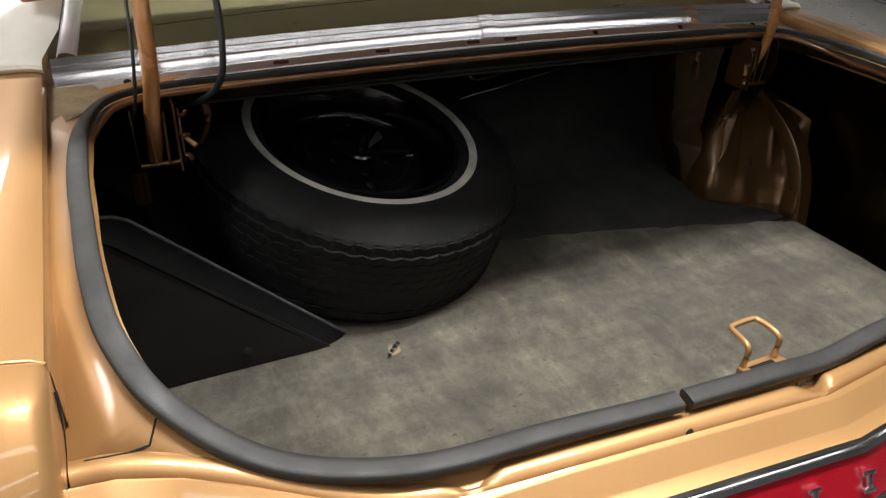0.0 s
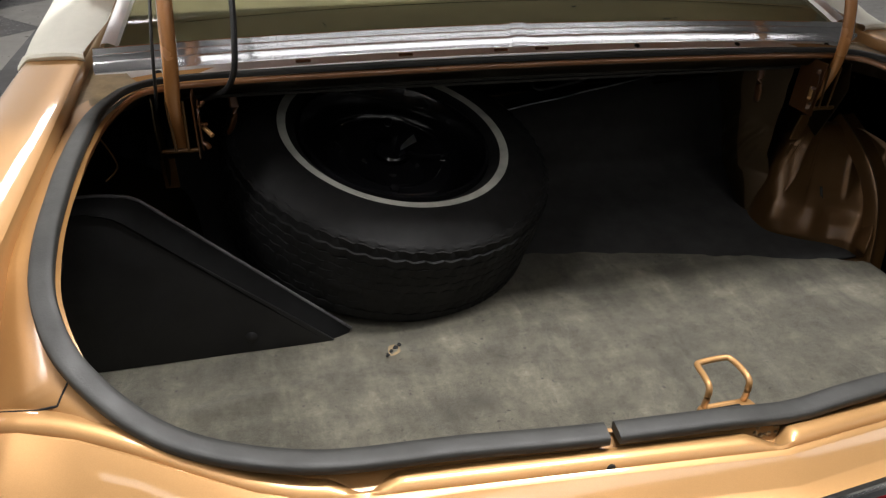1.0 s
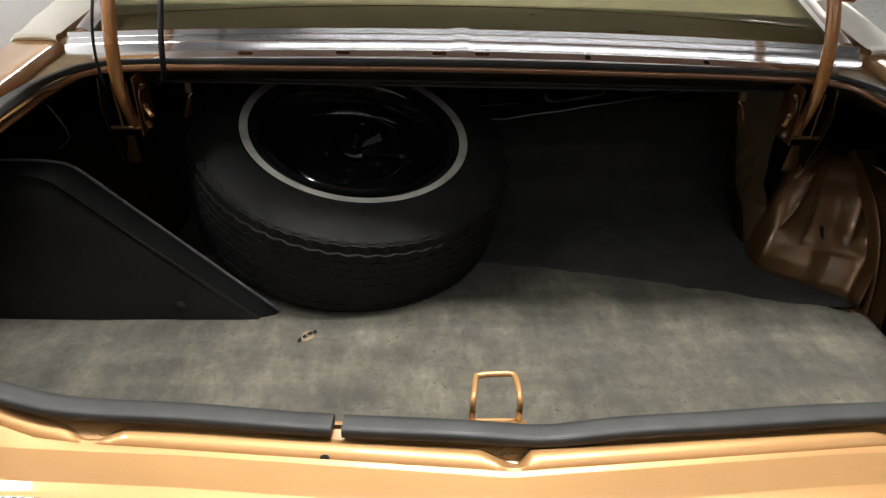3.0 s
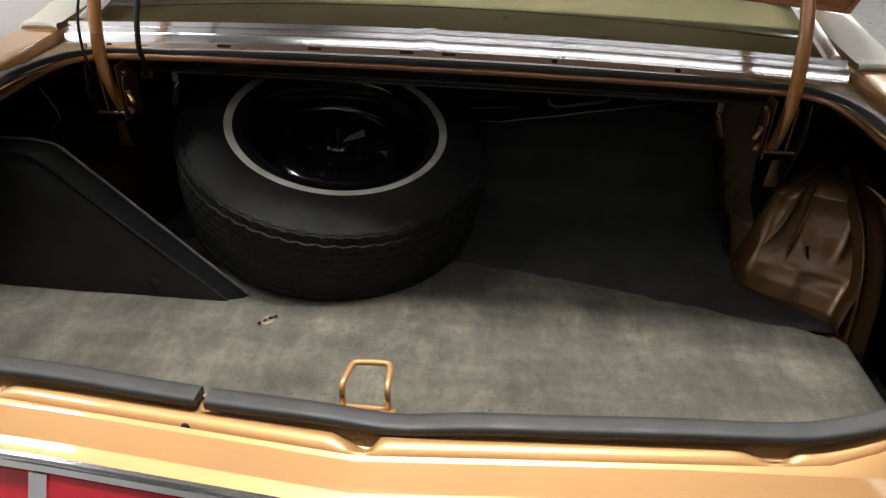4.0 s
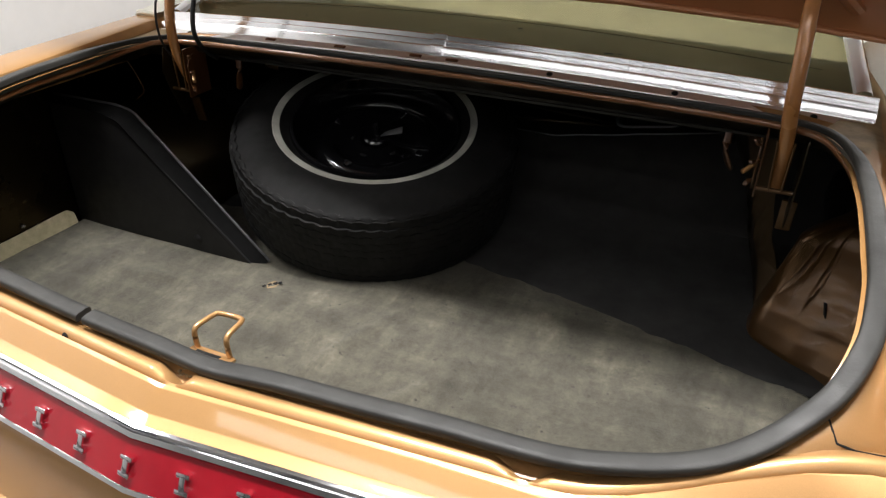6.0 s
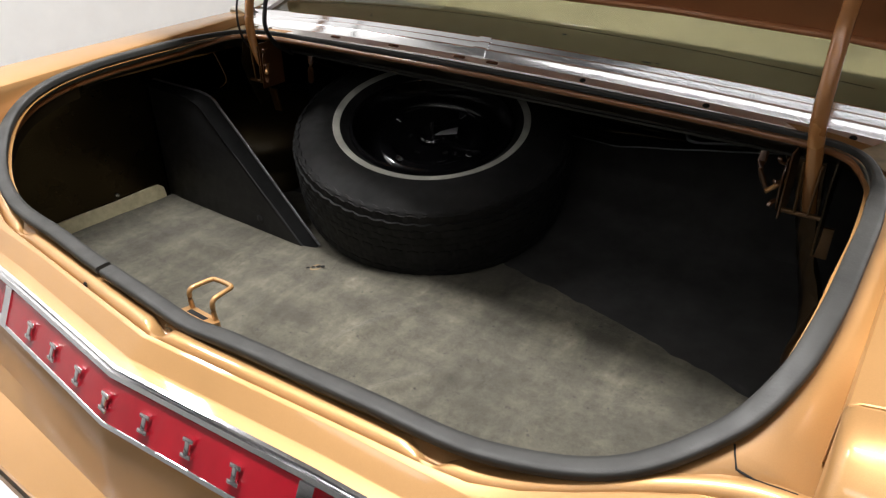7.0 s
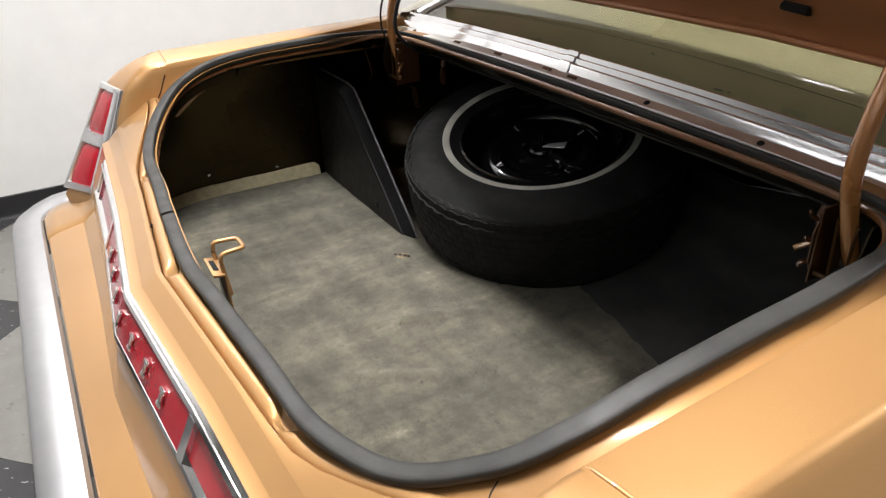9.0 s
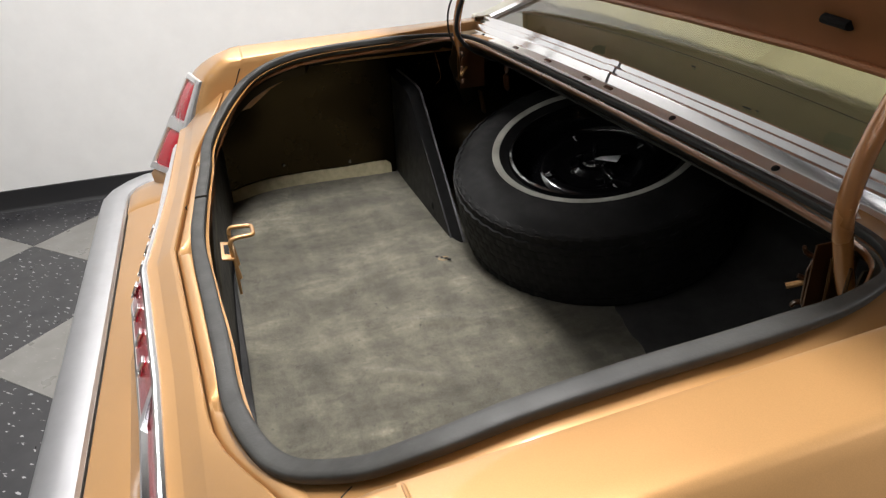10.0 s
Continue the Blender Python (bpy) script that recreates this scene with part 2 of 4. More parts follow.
XW, XE, YS, YN, ZC = -2.25, 5.6, -6.5, 7.0, 3.05
floor = plate("floor", XW - 0.15, XE + 0.15, YS - 0.15, YN + 0.15, -0.15, -0.006, TILE_GREY, "polished grey and black checkered vinyl tile floor")
plate("wall_west", XW - 0.15, XW, YS, YN, 0, ZC, WALL, "plain white painted showroom wall")
plate("wall_east", XE, XE + 0.15, YS, YN, 0, ZC, FAR_WALL, "plain grey painted showroom wall")
plate("wall_south", XW - 0.15, XE + 0.15, YS - 0.15, YS, 0, ZC, FAR_WALL, "plain grey painted showroom wall")
plate("wall_north", XW - 0.15, XE + 0.15, YN, YN + 0.15, 0, ZC, WALL, "plain white painted showroom wall")
plate("ceiling", XW - 0.15, XE + 0.15, YS - 0.15, YN + 0.15, ZC, ZC + 0.12, CEILING, "grey painted showroom ceiling")


def baseboard(a, b, out):
    """A black cove base along a wall, with its curved foot."""
    a, b, out = Vector(a), Vector(b), Vector(out)
    prof = [(0.001, 0.0), (0.016, 0.0), (0.011, 0.008), (0.006, 0.02), (0.005, 0.097), (0.001, 0.10)]
    ob = part("baseboard", loft([[p + out * d + Vector((0, 0, h)) for d, h in prof] for p in (a, b)]), COVE)
    return tagged(ob, "black rubber cove baseboard along the wall", "baseboard", kind="structure")


baseboard((XW, YS, 0), (XW, YN, 0), (1, 0, 0))
baseboard((XE, YS, 0), (XE, YN, 0), (-1, 0, 0))
baseboard((XW, YN, 0), (XE, YN, 0), (0, -1, 0))
baseboard((XW, YS, 0), (XE, YS, 0), (0, 1, 0))


def ceiling_light(x, y, z, sx, sy, power, turn):
    lamp = thing("ceiling_light", "flat white fluorescent ceiling light, unseen, placed to light the car and room", "ceiling light", "ceiling lights", (x, y, z))
    part("housing", block((sx + 0.06, sy + 0.06, 0.05), (0, 0, 0.022), 0.008), CEILING, lamp)
    part("diffuser", block((sx, sy, 0.012), (0, 0, -0.008), 0.004), GLOW, lamp)
    lamp.rotation_euler = (0, 0, radians(turn))
    area_lamp("tube_light", (x, y, z - 0.02), (x, y, 0), sx if not turn else sy, sy if not turn else sx, power, COOL)


for row in LAMPS:
    ceiling_light(*row)

# added row of unseen lamps turned to the far wall, brightening it for chrome
for x in (-1.2, 0.9, 3.0):
    washer = thing("added_wall_fill", "unseen lamp added below the ceiling to brighten the far wall", "wall washer", "wall washers", (x, YS + 0.75, ZC - 0.12))
    part("housing", block((1.5, 0.12, 0.16), (0, 0.08, 0), 0.01), CEILING, washer)
    part("diffuser", block((1.44, 0.012, 0.13), (0, 0.014, 0), 0.003), GLOW, washer)
    part("stem", block((0.03, 0.03, 0.08), (0, 0.09, 0.085), 0.004), CEILING, washer)
    area_lamp("added_wall_light", (x, YS + 0.75, ZC - 0.12), (x, YS, ZC - 0.35), 1.44, 0.12, WALL_FILL_POWER, COOL)

# ---- car ----
car = thing("car", "bronze gold vintage coupe with its trunk lid open", "car")

# line of the weatherstrip round the opening, right half from the middle of the sill to the middle of the cowl
HALF = [(0, -0.016, 0.735), (0.2, -0.005, 0.735), (0.34, 0.006, 0.737), (0.49, 0.016, 0.742), (0.61, 0.050, 0.765), (0.690, 0.108, 0.810), (0.724, 0.172, 0.846),
        (0.735, 0.255, 0.870), (0.738, 0.36, 0.881), (0.737, 0.50, 0.886), (0.724, 0.62, 0.888), (0.678, 0.704, 0.889), (0.56, 0.733, 0.889), (0.28, 0.736, 0.893), (0, 0.736, 0.895)]
LOOP = spline(HALF + [(-x, y, z) for x, y, z in HALF[-2:0:-1]], 8, True)
for p in LOOP:
    if p.y < 0.1:
        p.z -= 0.006 * math.exp(-((p.x - 0.04) / 0.05) ** 2)
NL = len(LOOP)


def outward(i):
    d = LOOP[(i + 1) % NL] - LOOP[i - 1]
    return Vector((d.y, -d.x, 0)).normalized()


def sill_edge(x):
    """Front edge of the tail panel, where the channel meets it."""
    k = min(1.0, max(0.0, (abs(x) - 0.46) / 0.30))
    k = k * k * (3 - 2 * k)
    return Vector((x, -0.030 + 0.085 * abs(x) + 0.062 * k, 0.704 + 0.070 * k))


def rim_ring(i):
    """Section of the opening's channel at one place: from the inner flange to the gutter's outer edge."""
    c, o = LOOP[i], outward(i)
    s = 1 if c.x >= 0 else -1
    a = abs(c.x)
    z = Vector((0, 0, 1))
    if c.y < 0.12:
        edge = sill_edge(c.x if a < 0.49 else s * min(0.781, 0.49 + (a - 0.49) * 1.42))
    elif c.y < 0.24:
        corner = sill_edge(0.781 * s)
        edge = Vector((s * 0.781, corner.y + (0.24 - corner.y) * (c.y - 0.12) / 0.12, corner.z + (0.842 - corner.z) * (c.y - 0.12) / 0.12))
    elif c.y < 0.60:
        edge = Vector((s * 0.781, c.y, c.z - 0.022))
    elif abs(o.x) > 0.3:
        edge = Vector((s * 0.781, c.y + 0.03, c.z - 0.016))
    else:
        edge = c + o * 0.035 + z * 0.002
    mid = (c + o * 0.020 - z * 0.016).lerp(edge, 0.5) + z * 0.004
    low = z * 0.010 * min(1.0, max(0.0, (0.06 - c.y) / 0.04))
    return [c - o * 0.0165 - z * 0.026, c - o * 0.0175 - z * 0.018, c - o * 0.0155 - z * 0.011, c - o * 0.008 - z * 0.011, c + o * 0.010 - z * 0.013 - low, c + o * 0.018 - z * 0.015 - low, mid - low, edge]


gutter = part("opening_channel", wavy(loft([rim_ring(i)[2:] for i in range(NL)], False, True), 0.0012, 14), GUTTER, car, "bronze painted gutter round the trunk opening")


def flange_ring(i):
    c, o, z = LOOP[i], outward(i), Vector((0, 0, 1))
    f = min(1.0, max(0.0, (c.y - 0.55) / 0.13))
    b = min(1.0, max(0.0, (0.10 - c.y) / 0.06))
    e = c + o * (0.0120 * (1 - f) - 0.006 * b) - z * (0.012 * (1 - f) + 0.012 * b - 0.007 * f)
    return [e - o * 0.0155 - z * 0.0105, e - o * 0.0178 - z * 0.0125, e - o * 0.0188 - z * 0.0155, e - o * 0.0182 - z * 0.019, e - o * 0.015 - z * 0.021]


def lip_ring(i):
    """Grey upright strip between the rubber and the rolled edge."""
    c, o, z = LOOP[i], outward(i), Vector((0, 0, 1))
    t = flange_ring(i)[0]
    return [c - o * 0.006 - z * 0.007, c - o * 0.0085 - z * 0.010, t + o * 0.001, t + o * 0.002 - z * 0.012]


part("inner_lip", loft([lip_ring(i) for i in range(NL)], False, True), LIP, car, "olive grey inner lip below the rubber seal")


part("inner_flange", wavy(loft([flange_ring(i) for i in range(NL)], False, True), 0.0008, 16), FLANGE, car, "rolled copper brown edge of the opening")


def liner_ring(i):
    """Dark sheet for the shade inside the channel, from the flange out to the trunk's walls."""
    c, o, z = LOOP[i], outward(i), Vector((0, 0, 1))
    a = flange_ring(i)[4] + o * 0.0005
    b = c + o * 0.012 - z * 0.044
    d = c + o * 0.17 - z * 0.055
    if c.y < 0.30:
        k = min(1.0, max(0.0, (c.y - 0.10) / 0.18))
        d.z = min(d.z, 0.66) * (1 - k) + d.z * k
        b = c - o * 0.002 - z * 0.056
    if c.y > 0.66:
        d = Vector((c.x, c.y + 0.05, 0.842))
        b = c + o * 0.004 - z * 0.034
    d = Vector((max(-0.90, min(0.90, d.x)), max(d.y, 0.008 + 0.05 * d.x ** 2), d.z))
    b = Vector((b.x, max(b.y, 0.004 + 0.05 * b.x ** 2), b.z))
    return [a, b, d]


part("channel_shade", loft([liner_ring(i) for i in range(NL)], False, True), SHADE, car, "dark sheet holding the shade inside the opening channel")

start = min(range(NL), key=lambda i: (LOOP[i] - Vector((-0.169, -0.006, 0.735))).length)
line = [LOOP[(start + 1 + k) % NL] for k in range(NL - 1)]
g = (line[0] - line[-1]).normalized()
line = [LOOP[start] + g * 0.0055] + line[:-1] + [LOOP[start] - g * 0.0055]


def seal_ring(k):
    """Section of the rubber: flat-topped and broad along the sill, small under the window."""
    c = line[k]
    d = (line[min(k + 1, len(line) - 1)] - line[max(k - 1, 0)]).normalized()
    o, z = Vector((d.y, -d.x, 0)).normalized(), Vector((0, 0, 1))
    f = min(1.0, max(0.0, (c.y - 0.52) / 0.16))
    b = min(1.0, max(0.0, (0.12 - c.y) / 0.08))
    w, h = 0.0116 - 0.0056 * f, 0.0066 - 0.0016 * f
    prof = [(-1.0, -0.9), (-1.04, 0.2), (-1.0, 0.72), (-0.88, 0.92), (-0.4, 0.97), (0.45, 0.86), (0.86, 0.72), (1.0, 0.45), (1.05, -0.3), (0.95, -0.95), (0.5, -1.0), (-0.6, -1.0)]
    return [c + o * (w * a) + z * (h * b) for a, b in prof]


part("weatherstrip", wavy(loft([seal_ring(k) for k in range(len(line))], True, False, True), 0.0012, 9), SEAL, car, "black rubber trunk seal with a gap at its joint", 48)


# quarter panels: skin across, and end caps that carry the tail lamps
def quarter_ring(y, s):
    zg = 0.855 + 0.02 * min(1, max(0, (y - 0.15) / 0.3))
    grow = min(1.0, max(0.0, (y - 0.14) / 0.66))
    edge = 0.872 + 0.034 * grow
    crown = 0.886 + 0.013 * grow
    low = 0.735 + 0.095 * min(1, max(0, (y - 0.139) / 0.12))
    zg = min(zg, edge - 0.014)
    prof = [(0.772, low), (0.7725, zg), (0.773, edge - 0.009), (0.7755, edge - 0.003), (0.783, edge), (0.815, edge + 0.5 * (crown - edge)), (0.845, edge + 0.9 * (crown - edge)), (0.860, crown),
            (0.866, crown - 0.0012), (0.872, crown - 0.006), (0.880, crown - 0.016), (0.905, crown - 0.046), (0.930, crown - 0.077), (0.955, 0.77), (0.967, 0.735), (0.972, 0.70), (0.972, 0.58), (0.970, 0.45), (0.968, 0.32)]
    return [Vector((s * x, y, z)) for x, z in prof]


def cap_level(z, yi, yo, xi, xo, xf, s):
    """Plan of the fender's end at one height, with rounded corners; xf: where it meets the fender outside."""
    pts = [(xi, 0.1365 if z > 0.72 else -0.03), (xi, min(yi + 0.03, 0.13 if z > 0.72 else -0.035)), (xi + 0.004, yi + 0.008), (xi + 0.014, yi - 0.004)]
    for k in (0.25, 0.5, 0.75):
        pts.append((xi + 0.014 + (xo - xi - 0.034) * k, yi - 0.004 + (yo - yi + 0.004) * k))
    pts += [(xo - 0.020, yo), (xo - 0.006, yo + 0.010), (xo, yo + 0.028), (xf, 0.1365)]
    return [Vector((s * x, y, z)) for x, y in pts]


def quarter(s):
    q = part("quarter_panel", loft([quarter_ring(y, s) for y in (0.1335, 0.2, 0.3, 0.45, 0.6, 0.75, 0.86, 1.1, 1.5, 2.2, 3.2, 4.2, 4.75)]), PAINT, car, "glossy bronze rear fender")
    levels = [(0.40, -0.075, -0.140, 0.79, 0.93, 0.946), (0.50, -0.088, -0.158, 0.785, 0.935, 0.960), (0.545, -0.092, -0.164, 0.783, 0.935, 0.965), (0.562, -0.078, -0.150, 0.783, 0.935, 0.967), (0.695, -0.022, -0.070, 0.783, 0.94, 0.972), (0.735, -0.005, -0.046, 0.783, 0.942, 0.967),
              (0.812, 0.030, 0.000, 0.7735, 0.930, 0.928), (0.829, 0.042, 0.014, 0.7735, 0.917, 0.914), (0.846, 0.060, 0.034, 0.7735, 0.903, 0.9005), (0.862, 0.079, 0.058, 0.7732, 0.888, 0.8868), (0.8685, 0.088, 0.070, 0.7757, 0.8825, 0.8815), (0.8718, 0.0925, 0.0765, 0.783, 0.8798, 0.8785), (0.879, 0.106, 0.096, 0.815, 0.873, 0.8725), (0.884, 0.116, 0.110, 0.840, 0.866, 0.8670)]
    rows = [cap_level(*lv, s) for lv in levels]
    cap = loft(rows)
    cap.verts.ensure_lookup_table()
    n = len(rows[0])
    top = [cap.verts[len(cap.verts) - n + k] for k in range(n)]
    ridge = cap.verts.new((s * 0.860, 0.1365, 0.886))
    for a, b in zip(top, top[1:]):
        cap.faces.new((a, b, ridge))
    part("end_cap", cap, PAINT, q, "bronze fender end cap above the tail lamp", 50)
    part("cap_seam", sweep([Vector((s * x, 0.138, z - 0.0008)) for x, z in ((0.7735, 0.80), (0.774, 0.855), (0.776, 0.868), (0.785, 0.8735), (0.815, 0.880), (0.845, 0.8855), (0.860, 0.887), (0.867, 0.8855), (0.873, 0.8805), (0.880, 0.8712), (0.905, 0.8412), (0.930, 0.810), (0.955, 0.771))], 0.0021, 8), PAINT, q)
    return q


quarter_right, quarter_left = quarter(1), quarter(-1)


def lamp_point(u, v, out, s):
    """A place on the slanted lamp face: u inwards to outwards, v bottom to top."""
    y = (-0.080 + 0.110 * v) * (1 - u) + (-0.152 + 0.153 * v) * u
    return Vector((s * (0.797 + (0.918 - 0.797) * u), y - 0.86 * out, 0.561 + 0.251 * v + 0.4 * out))


def lamp_frame(u0, u1, v0, v1, d, out, s, bm=None):
    """A raised rectangular ring on the lamp face."""
    corners = [(u0, v0), (u1, v0), (u1, v1), (u0, v1)]
    inner = [(u0 + d[0], v0 + d[1]), (u1 - d[0], v0 + d[1]), (u1 - d[0], v1 - d[1]), (u0 + d[0], v1 - d[1])]
    rings = [[lamp_point(*c, o, s) for c in ring] for ring, o in ((corners, -0.004), (corners, out * 0.7), ([((a[0] * 3 + b[0]) / 4, (a[1] * 3 + b[1]) / 4) for a, b in zip(corners, inner)], out), (inner, out * 0.9), (inner, -0.002))]
    return loft(rings, True, False, False, bm)


def tail_lamp(s):
    """Two red lenses in a chrome bezel that is broad on its inner side."""
    lamp = part("tail_lamp", lamp_frame(-0.02, 1.02, -0.01, 1.01, (0.07, 0.035), 0.012, s), BEZEL, car, "chrome tail lamp bezel with two red lenses")
    part("bezel_side", loft([[lamp_point(u, v, o, s) for v in (0.02, 0.35, 0.65, 0.98)] for u, o in ((0.04, 0.008), (0.06, 0.0105), (0.25, 0.0125), (0.29, 0.011), (0.30, 0.002))]), BEZEL, lamp)
    for v0, v1 in ((-0.01, 0.06), (0.435, 0.565), (0.945, 1.01)):
        part("bezel_bridge", loft([[lamp_point(u, v, o, s) for u in (0.27, 0.6, 1.0)] for v, o in ((v0, 0.003), (v0 + 0.012, 0.0125), (v1 - 0.012, 0.0125), (v1, 0.003))]), BEZEL, lamp)
    for v0, v1 in ((0.055, 0.44), (0.56, 0.95)):
        grid = [[lamp_point(0.29 + 0.70 * i / 28, v0 + (v1 - v0) * j / 8, 0.011 * (1 - 0.8 * (i / 14 - 1) ** 4) * (1 - 0.5 * (j / 4 - 1) ** 4) + (0.0004 if i % 2 else 0.0), s) for i in range(29)] for j in range(9)]
        part("lens", loft(grid), LENS, lamp, "ribbed red plastic lens")
    return lamp


tail_lamp(1), tail_lamp(-1)


def lower_ledge(s):
    """Fender extension under the lamp, overlapping the panel's ledge with a thin seam."""
    xs = (0.755, 0.762, 0.80, 0.88, 0.930, 0.948, 0.953)
    rows = []
    for k, x in enumerate(xs):
        dz = -0.004 if k == 0 else 0.0015 if k < 5 else -0.006 * (k - 4)
        rows.append([Vector((s * x, y + 0.03 * max(0, k - 3) / 3, z + dz)) for y, z in ((-0.098, 0.585), (-0.112, 0.5475), (-0.143, 0.5225), (-0.200, 0.5100), (-0.226, 0.5010), (-0.2305, 0.4965), (-0.2315, 0.40))])
    part("fender_extension", loft(rows), PAINT, car, "bronze fender extension under the tail lamp")


lower_ledge(1), lower_ledge(-1)


# tail panel between the fenders, pointed in the middle
def vee(x):
    x = abs(x)
    return 0.087 * min(x, 0.334) + 0.056 * max(0.0, x - 0.334)


def tail_ring(x):
    a, v = abs(x), vee(x)
    k = min(1.0, max(0.0, (a - 0.46) / 0.30))
    k = k * k * (3 - 2 * k)
    r = lambda y, z: Vector((x, y + v, z))
    e = sill_edge(x)
    up = e.z - 0.704
    return [e + Vector((0, 0, -0.006)), Vector((x, e.y - 0.0255, e.z - 0.012)), Vector((x, e.y - 0.0262, 0.7200 + 0.95 * up)), Vector((x, e.y - 0.0285, 0.7228 + 0.9 * up)), r(-0.0645, 0.7215 + 0.010 * k),
            r(-0.0655, 0.7210 + 0.009 * k), r(-0.0890, 0.7030 + 0.003 * k), r(-0.0905, 0.7022 + 0.003 * k), r(-0.107, 0.6995), r(-0.109, 0.690), r(-0.137, 0.632), r(-0.142, 0.626), r(-0.155, 0.590), r(-0.164, 0.545),
            Vector((x, -0.174 + 0.6 * v, 0.520)), Vector((x, -0.20, 0.508)), Vector((x, -0.226, 0.499)), Vector((x, -0.229, 0.495)), Vector((x, -0.230, 0.40))]


XS = [-0.782, -0.74, -0.69, -0.64, -0.59, -0.54, -0.49, -0.44, -0.39, -0.334, -0.25, -0.17, -0.08, -0.012, 0.0]
tail_panel = part("tail_panel", loft([tail_ring(x) for x in XS + [-x for x in XS[-2::-1]]]), PAINT, car, "bronze rear panel folded to a point in the middle", 24)

# raised bead along the sill, dipping at three notches
def bead_ring(x):
    e = sill_edge(x)
    n = min(abs(x + 0.437) / 0.034, (0.440 - x) / 0.040 if x < 0.440 else (x - 0.440) / 0.024, (0.010 - x) / 0.040 if x < 0.010 else (x - 0.010) / 0.012, 1.0)
    full = [(0.0105, -0.004), (0.0085, 0.0126), (0.0022, 0.018), (-0.006, 0.0184), (-0.0147, 0.0158), (-0.0195, 0.009), (-0.0205, 0.0)]
    dip = [(0.004, -0.004), (-0.002, 0.001), (-0.008, 0.0045), (-0.012, 0.0085), (-0.0155, 0.0125), (-0.0190, 0.0125), (-0.0205, 0.006)]
    return [Vector((x, e.y - 0.004 + a * n + c * (1 - n), e.z + b * n + d * (1 - n))) for (a, b), (c, d) in zip(full, dip)]


sill_bead = part("sill_bead", loft([bead_ring(-0.775 + 1.55 * k / 200) for k in range(201)]), PAINT, car, "raised bronze bead along the trunk sill with notches", 45)
part("plug", spin([(0, 0.003), (0.004, 0.002), (0.005, 0)], 10), HOLE, car).matrix_basis = pose(-0.19, -0.0365, 0.7175, 80)


bpy.context.view_layer.update()


def top_of(x, y):
    """Height of the bodywork round the opening at one place."""
    hits = [ob.ray_cast(Vector((x, y, 1.2)), Vector((0, 0, -1))) for ob in (gutter, tail_panel, sill_bead)]
    return max([h[1].z for h in hits if h[0]], default=0.77)


for s in (-1, 1):
    seam = [(0.702, 0.110), (0.706, 0.100), (0.711, 0.092), (0.728, 0.0895), (0.745, 0.090), (0.762, 0.092), (0.778, 0.095)]
    part("corner_seam", sweep([Vector((s * x, y, top_of(s * x, y) - 0.0006)) for x, y in seam], 0.0013, 6), HOLE, car)
    if s < 0:
        part("cap_gap", sweep(spline([(s * 0.7725, 0.127, 0.844), (s * 0.7725, 0.120, 0.830), (s * 0.775, 0.108, 0.802), (s * 0.779, 0.092, 0.780)], 4), 0.0015, 6), HOLE, car)


random.seed(4)
for k in range(9):
    x, y = random.uniform(-0.012, 0.026), random.uniform(-0.026, -0.018)
    crumb = wavy(spin([(0, 0.0022), (0.0022, 0.0014), (0.003, 0)], 7), 0.0016, 300, k)
    part("caulk_crumb", crumb, DIRT, car).location = (x, y, top_of(x, y) + 0.0002)


def rail(x0, x1, prof, n=12):
    """A moulding that follows the point of the tail panel; prof: offsets behind the panel and heights."""
    xs = sorted(set([x0 + (x1 - x0) * k / n for k in range(n + 1)] + ([0.0] if x0 < 0 < x1 else [])))
    return loft([[Vector((x, y + vee(x), z)) for y, z in prof] for x in xs], True, False, True)


emblem = part("emblem_panel", rail(-0.322, 0.322, [(-0.1125, 0.686), (-0.118, 0.686), (-0.1450, 0.634), (-0.138, 0.632)]), LENS, car, "red plastic rear panel in a chrome frame")
part("upper_moulding", rail(-0.655, 0.655, [(-0.104, 0.6970), (-0.1075, 0.7015), (-0.1120, 0.7005), (-0.1135, 0.6955), (-0.1160, 0.6960), (-0.1195, 0.6905), (-0.112, 0.686)], 24), BRIGHT, emblem)
part("lower_moulding", rail(-0.655, 0.655, [(-0.136, 0.635), (-0.146, 0.634), (-0.149, 0.629), (-0.144, 0.624), (-0.137, 0.626)], 24), BRIGHT, emblem)
for s in (-1, 1):
    part("end_moulding", rail(min(s * 0.322, s * 0.343), max(s * 0.322, s * 0.343), [(-0.110, 0.686), (-0.120, 0.687), (-0.148, 0.631), (-0.138, 0.631)], 2), BRIGHT, emblem)
    inset = part("side_reflector", rail(min(s * 0.343, s * 0.60), max(s * 0.343, s * 0.60), [(-0.111, 0.681), (-0.115, 0.681), (-0.137, 0.637), (-0.133, 0.635)], 4), LENS, car, "red reflector in a chrome frame")
    for a, b in ((0.595, 0.605), (0.64, 0.655)):
        part("frame_bar", rail(min(s * a, s * b), max(s * a, s * b), [(-0.108, 0.686), (-0.117, 0.687), (-0.144, 0.632), (-0.134, 0.631)], 2), CHROME, inset)
    part("recess", rail(min(s * 0.342, s * 0.64), max(s * 0.342, s * 0.64), [(-0.106, 0.686), (-0.110, 0.686), (-0.1345, 0.634), (-0.131, 0.632)], 4), CHROME, inset)
# plain chrome marks on the red panel
for k in range(7):
    x = (k - 3) * 0.0785
    bm = block((0.008, 0.006, 0.022), bevel=0.0015)
    for dz in (-0.010, 0.010):
        block((0.018, 0.006, 0.006), (0, 0, dz), 0.0015, bm=bm)
    mark = part("badge_mark", bm, BRIGHT, emblem, "plain chrome mark")
    mark.matrix_basis = pose(x, -0.1350 + vee(x), 0.660, -27, 0, 5 if x > 0 else -5)

